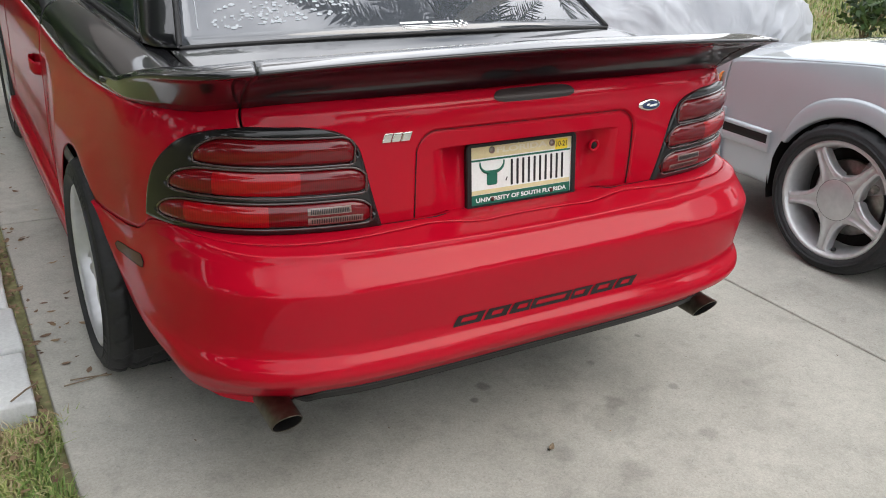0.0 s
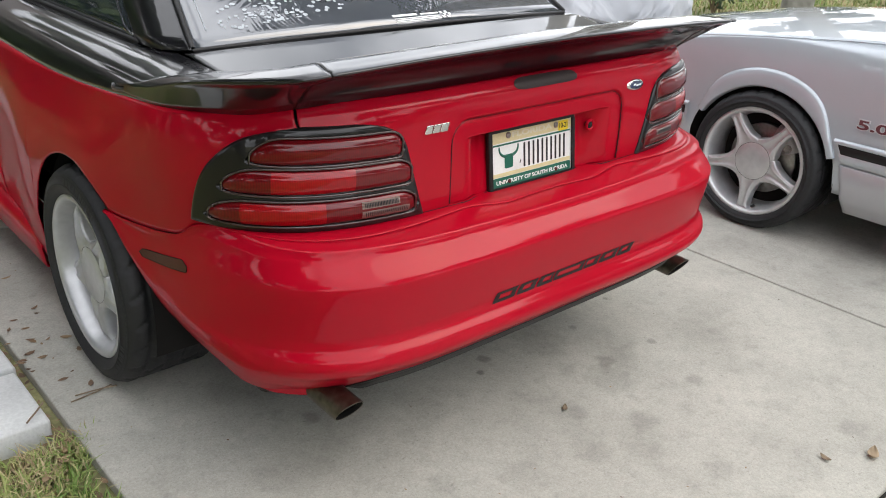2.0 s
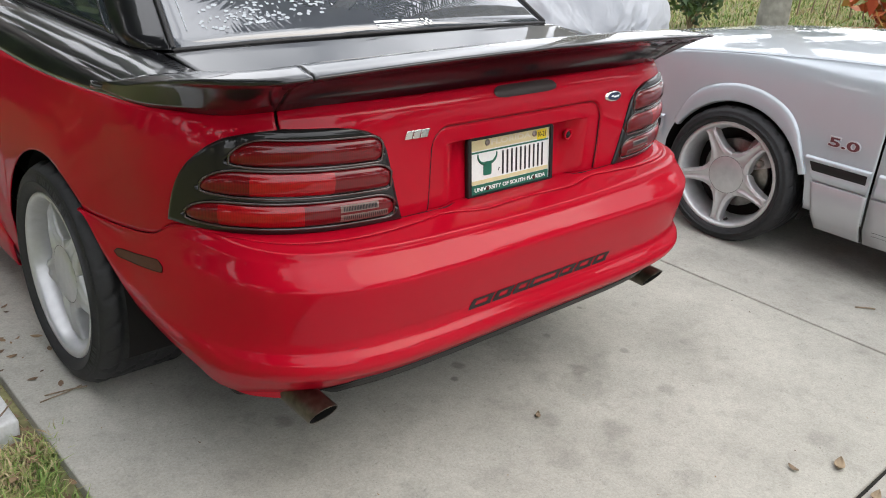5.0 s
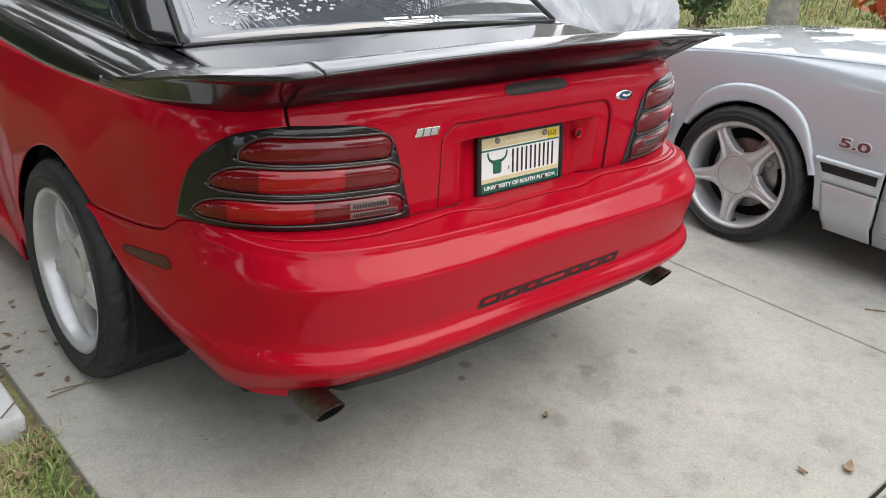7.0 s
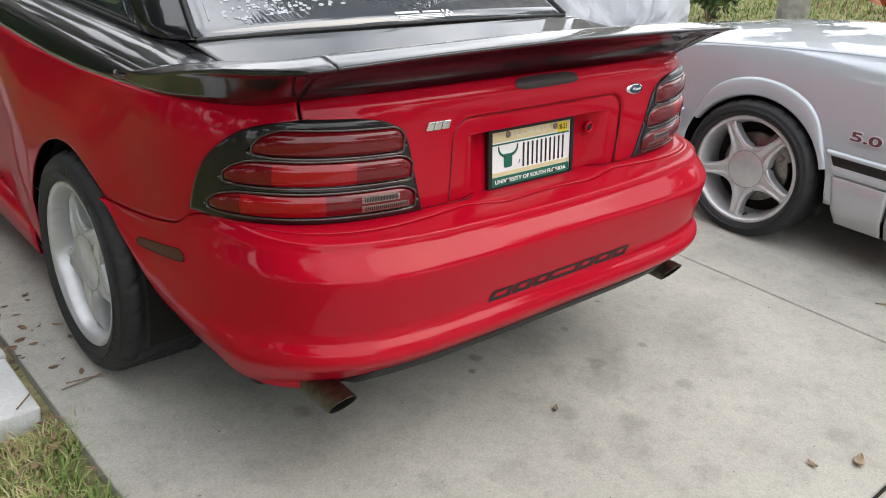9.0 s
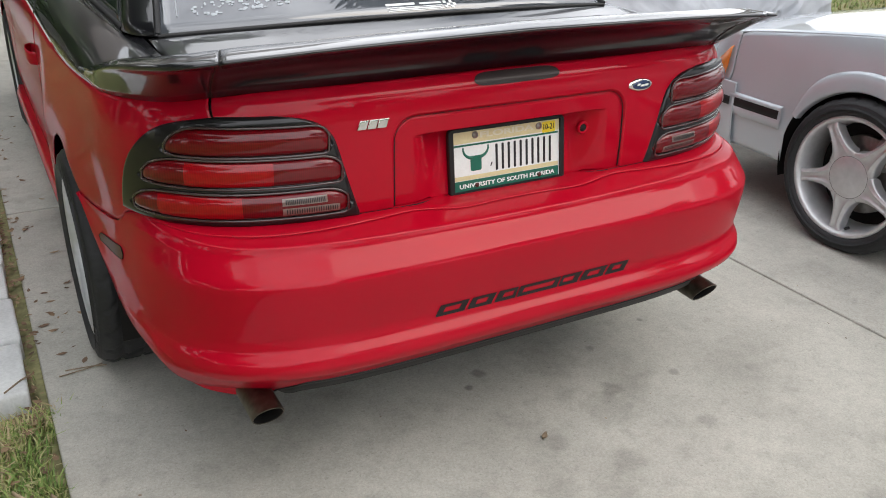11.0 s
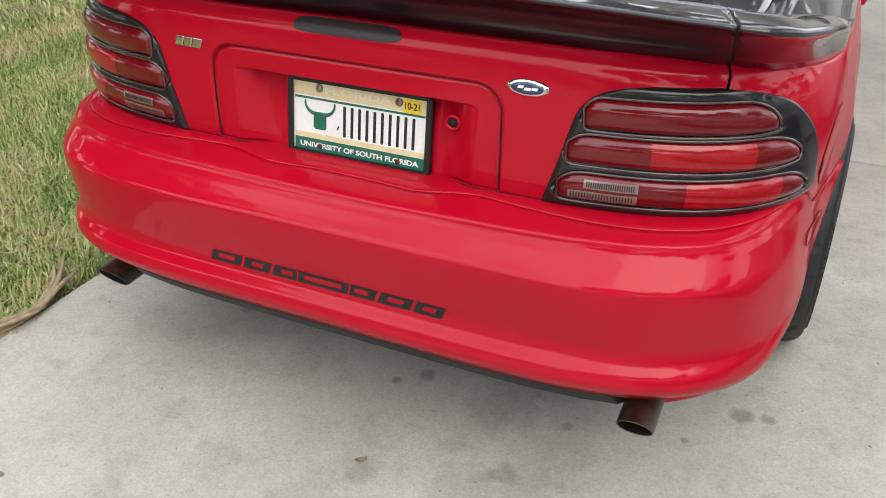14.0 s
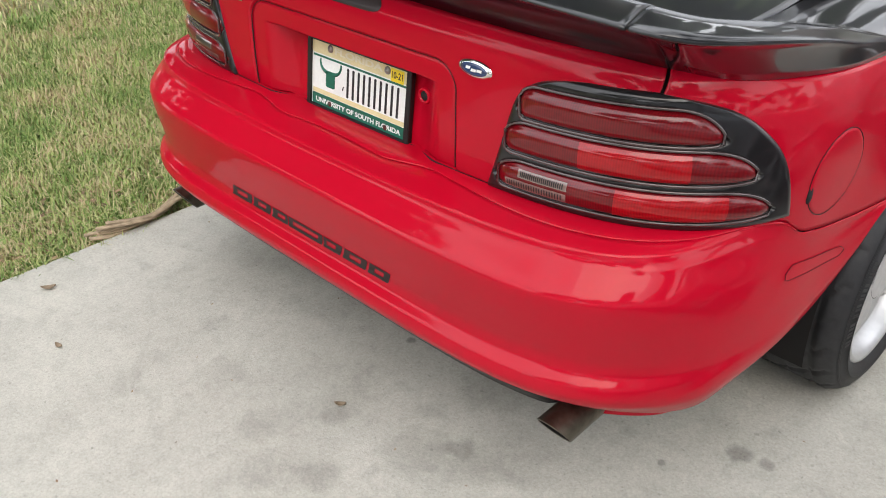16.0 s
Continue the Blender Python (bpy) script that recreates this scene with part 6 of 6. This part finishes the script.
def make_tree(h, seed):
    r = random.Random(seed)
    t = thing("tree", "unseen tall leafy tree with a pale grey trunk, blocking sky", "tree", "trees round the yard")
    trunk = [(0.05 * math.sin(k * 3), 0.05 * math.cos(k * 2), h * 0.55 * k) for k in np.linspace(0, 1, 12)]
    part("trunk", tube("trunk", trunk, np.linspace(0.22, 0.12, 12), 12), BARK, t, "pale grey blotched trunk")
    cs, rs = [], []
    for i in range(9):
        a, q = i * 2.4, r.uniform(0.6, 1.9)
        top = (q * math.cos(a), q * math.sin(a), h * r.uniform(0.5, 0.92))
        st = (0, 0, h * r.uniform(0.3, 0.5))
        mid = (top[0] * 0.45, top[1] * 0.45, (st[2] + top[2]) / 2 + 0.1)
        part("limb", tube("limb", [st, mid, top], (0.09, 0.06, 0.03), 8), BARK, t)
        cs.append(top)
        rs.append(r.uniform(0.8, 1.5))
    leaf_cloud("crown", cs, rs, 4200, 0.21, seed, LEAF, t, "uneven green crown")
    return t


trees = [make_tree(h, i + 3) for i, h in enumerate((7.5, 8.5, 9.5))]
# All these trees stand out of view; the left ones block sky from the flank.
spots = [(-7.0, -1.8), (-4.4, 8.0), (-5.6, 5.0), (3.2, -12.5), (7.5, -11.0), (11.0, -8.0), (-6.8, -4.9), (-7.4, 0.2), (-6.9, 3.8), (14.0, -3.0), (-7.6, 3.0), (-7.9, -0.6), (12.5, -12.0), (-6.6, 7.6)]
for i, (x, y) in enumerate(spots):
    m = pose(x, y, -0.03, 0, 0, 67 * i)
    if i < 3:
        trees[i].matrix_basis = m
    else:
        copy_thing(trees[i % 3], m)

# Taller unseen trees behind the house, added to darken what the deck reflects.
tall_tree = make_tree(13.5, 11)
tall_tree.matrix_basis = pose(-5.6, 16.2, -0.03)
for i, (x, y) in enumerate(((-1.8, 16.4), (1.6, 16.8), (-9.6, 16.0), (-3.6, 18.5))):
    copy_thing(tall_tree, pose(x, y, -0.03, 0, 0, 80 + 75 * i))

# Hedges are added out of view to block low sky and darken the cars' reflections.
for at, ln, turn, seed, tall, many in (((0.0, -12.0, -0.03), 22.0, 0, 41, 1.8, 4600), ((-8.6, 0.0, -0.03), 18.0, 90, 42, 4.2, 11000), ((15.5, 0.0, -0.03), 18.0, 90, 43, 4.4, 9500), ((-5.6, 8.8, -0.03), 9.5, 0, 44, 2.1, 4800)):
    hedge = thing("hedge", "unseen dense dark green hedge added to darken reflections", "hedge", "hedges round the yard")
    hedge.matrix_basis = pose(*at, 0, 0, turn)
    hr = random.Random(seed)
    leaf_cloud("foliage", [(x, hr.uniform(-0.4, 0.4), hr.uniform(0.3, tall)) for x in np.arange(-ln / 2, ln / 2, 0.35)], [hr.uniform(0.6, 0.95) for _ in np.arange(-ln / 2, ln / 2, 0.35)], many, 0.20, seed, LEAF, hedge, "dense dark green foliage")
    for x in np.arange(-ln / 2, ln / 2, 2.2):
        part("stem", tube("stem", [(x, 0, 0), (x + 0.1, 0.05, 1.0), (x - 0.05, 0, 1.9)], (0.06, 0.045, 0.02), 8), BARK, hedge)

FRONDS = island_tint("palm_leaflets", [(0.012, 0.028, 0.010), (0.024, 0.048, 0.016), (0.04, 0.065, 0.025)], 0.5)


def make_palm(at, h, lean, r, L, seed):
    """A palm with a ringed trunk and a head of feathered, drooping fronds."""
    palm = thing("palm_tree", "tall palm with a pale grey trunk and long drooping green fronds", "palm tree", "palms in the yard", at)
    k = np.linspace(0, 1, 40)
    part("trunk", tube("trunk", np.c_[lean[0] * k * k, lean[1] * k * k, h * k], r * (1.1 - 0.25 * k) + 0.008 * np.sin(np.arange(40) * 2.4), 14), BARK, palm, "ringed pale grey palm trunk")
    rp = random.Random(seed)
    for i in range(19):
        a, rise = i * 2.399 + seed, (0.9, 0.35, -0.15)[i % 3] + rp.uniform(-0.1, 0.1)
        t = np.linspace(0, 1, 40)
        spine = np.c_[lean[0] + L * t * math.cos(a), lean[1] + L * t * math.sin(a), h - 0.05 + rise * L * 0.6 * t - (0.55 + 0.15 * (i % 3)) * L * 0.55 * t ** 2]
        T = np.gradient(spine, axis=0)
        T /= np.linalg.norm(T, axis=1)[:, None]
        N = np.cross(T, (0, 0, 1.0))
        N /= np.linalg.norm(N, axis=1)[:, None]
        verts, faces = [], []
        for j in range(3, 40):
            for sd in (-1, 1):
                ln = rp.uniform(0.65, 1.1) * 0.62 * math.sin(math.pi * min(0.98, 0.12 + 0.85 * t[j])) + 0.08
                d = 0.75 * sd * N[j] + 0.62 * T[j] + np.array([rp.uniform(-0.22, 0.22), rp.uniform(-0.22, 0.22), -0.28 + rp.uniform(-0.25, 0.25)])
                d /= np.linalg.norm(d)
                b = len(verts)
                w = T[j] * 0.032
                p = spine[j]
                verts += [tuple(p - w), tuple(p + w), tuple(p + d * ln * 0.55 + w), tuple(p + d * ln * 0.55 - w), tuple(p + d * ln + (0, 0, -0.06))]
                faces += [(b, b + 1, b + 2, b + 3), (b + 3, b + 2, b + 4)]
        fr = part("frond", mesh_of("frond", verts, faces, smooth=False), FRONDS, palm, "feathered green frond")
        part("stalk", tube("stalk", spine, np.linspace(0.024, 0.007, 40), 6), LEAF, fr)


make_palm((4.9, 3.5, -0.03), 9.6, (0.2, -0.9), 0.14, 3.1, 0)
make_palm((7.9, 3.3, -0.03), 10.2, (-0.5, -0.6), 0.155, 3.3, 2)
make_palm((9.2, 7.2, -0.03), 8.2, (0.3, 0.2), 0.16, 3.0, 4)


def make_shrub(name, at, h, spread, mat, label, seed, count=500, size=0.09):
    r = random.Random(seed)
    t = thing(name, label, "shrub", "shrubs in the yard", at)
    cs, rs = [], []
    for i in range(8):
        a = i * 2.4
        top = (spread * r.uniform(0.2, 1) * math.cos(a), spread * r.uniform(0.2, 1) * math.sin(a), h * r.uniform(0.4, 0.95))
        part("stem", tube("stem", [(0, 0, 0), (top[0] * 0.4, top[1] * 0.4, top[2] * 0.55), top], (0.014, 0.010, 0.006), 6), TWIG, t)
        cs.append(top)
        rs.append(0.35 * spread + 0.08)
    leaf_cloud("foliage", cs, rs, count, size, seed, mat, t, "loose foliage")
    return t


make_shrub("croton_shrub", (9.9, 2.75, -0.03), 0.50, 0.45, CROTON, "orange-red broad-leaved shrub on the lawn", 21, 150, 0.13)
make_shrub("croton_shrub", (10.7, 2.75, -0.03), 0.45, 0.5, CROTON, "orange and green broad-leaved shrub on the lawn", 22, 160, 0.12)
make_shrub("green_shrub", (7.35, 4.0, -0.03), 0.50, 0.30, LEAF, "low dark green shrub beside the covered car", 23, 420, 0.05)
make_shrub("croton_shrub", (-3.2, 5.0, -0.03), 0.55, 0.5, CROTON, "orange and green shrub by the house", 24, 260, 0.09)
for i in range(9):
    x, y = 10.6 + 0.16 * i, 4.3 - 0.12 * i
    ob = tagged(new("bare_stem", tube("bare_stem", [(x, y, -0.03), (x + 0.1 * math.sin(i), y, 0.5), (x + 0.3 * math.sin(i * 2.1), y + 0.1, 1.1)], (0.012, 0.009, 0.004), 6)), "thin bare plant stem standing in the lawn", "stem", "bare stems")
    ob.data.materials.append(TWIG)

# ---------------------------------------------------------------- the house that the cars face
WALL = material("pale_siding", (0.55, 0.54, 0.50), 0.8, grain=0.05, grain_size=60, blotch=0.06, blotch_size=2, bump=0.1)
SHINGLE = material("roof_shingles", (0.14, 0.12, 0.11), 0.9, grain=0.25, grain_size=30, blotch=0.15, blotch_size=2)
house = thing("house", "single-storey pale house with a grey shingled roof", "house", at=(-5.2, 12.2, -0.03))
part("wall", box_bm(17.0, 5.0, 2.8, 0.01), WALL, house, "pale siding wall", m=pose(0, 0, 1.4))
V = [[(x, y, z) for y, z in ((-3.1, 2.70), (-2.9, 2.82), (0, 4.3), (2.9, 2.82), (3.1, 2.70))] for x in np.linspace(-9.0, 9.0, 5)]
part("roof", sheet("roof", V, flip=True, smooth=False), SHINGLE, house, "grey shingled gable roof", thick=0.08)
gd = part("garage_door", box_bm(4.9, 0.06, 2.15, 0.01), WHITE_PLASTIC, house, "white panelled garage door", m=pose(1.4, -2.52, 1.09))
for r in range(4):
    for c in range(8):
        part("panel", box_bm(0.52, 0.02, 0.42, 0.008), WHITE_PLASTIC, gd, m=pose(-2.1 + 0.6 * c, -0.035, -0.78 + 0.52 * r))
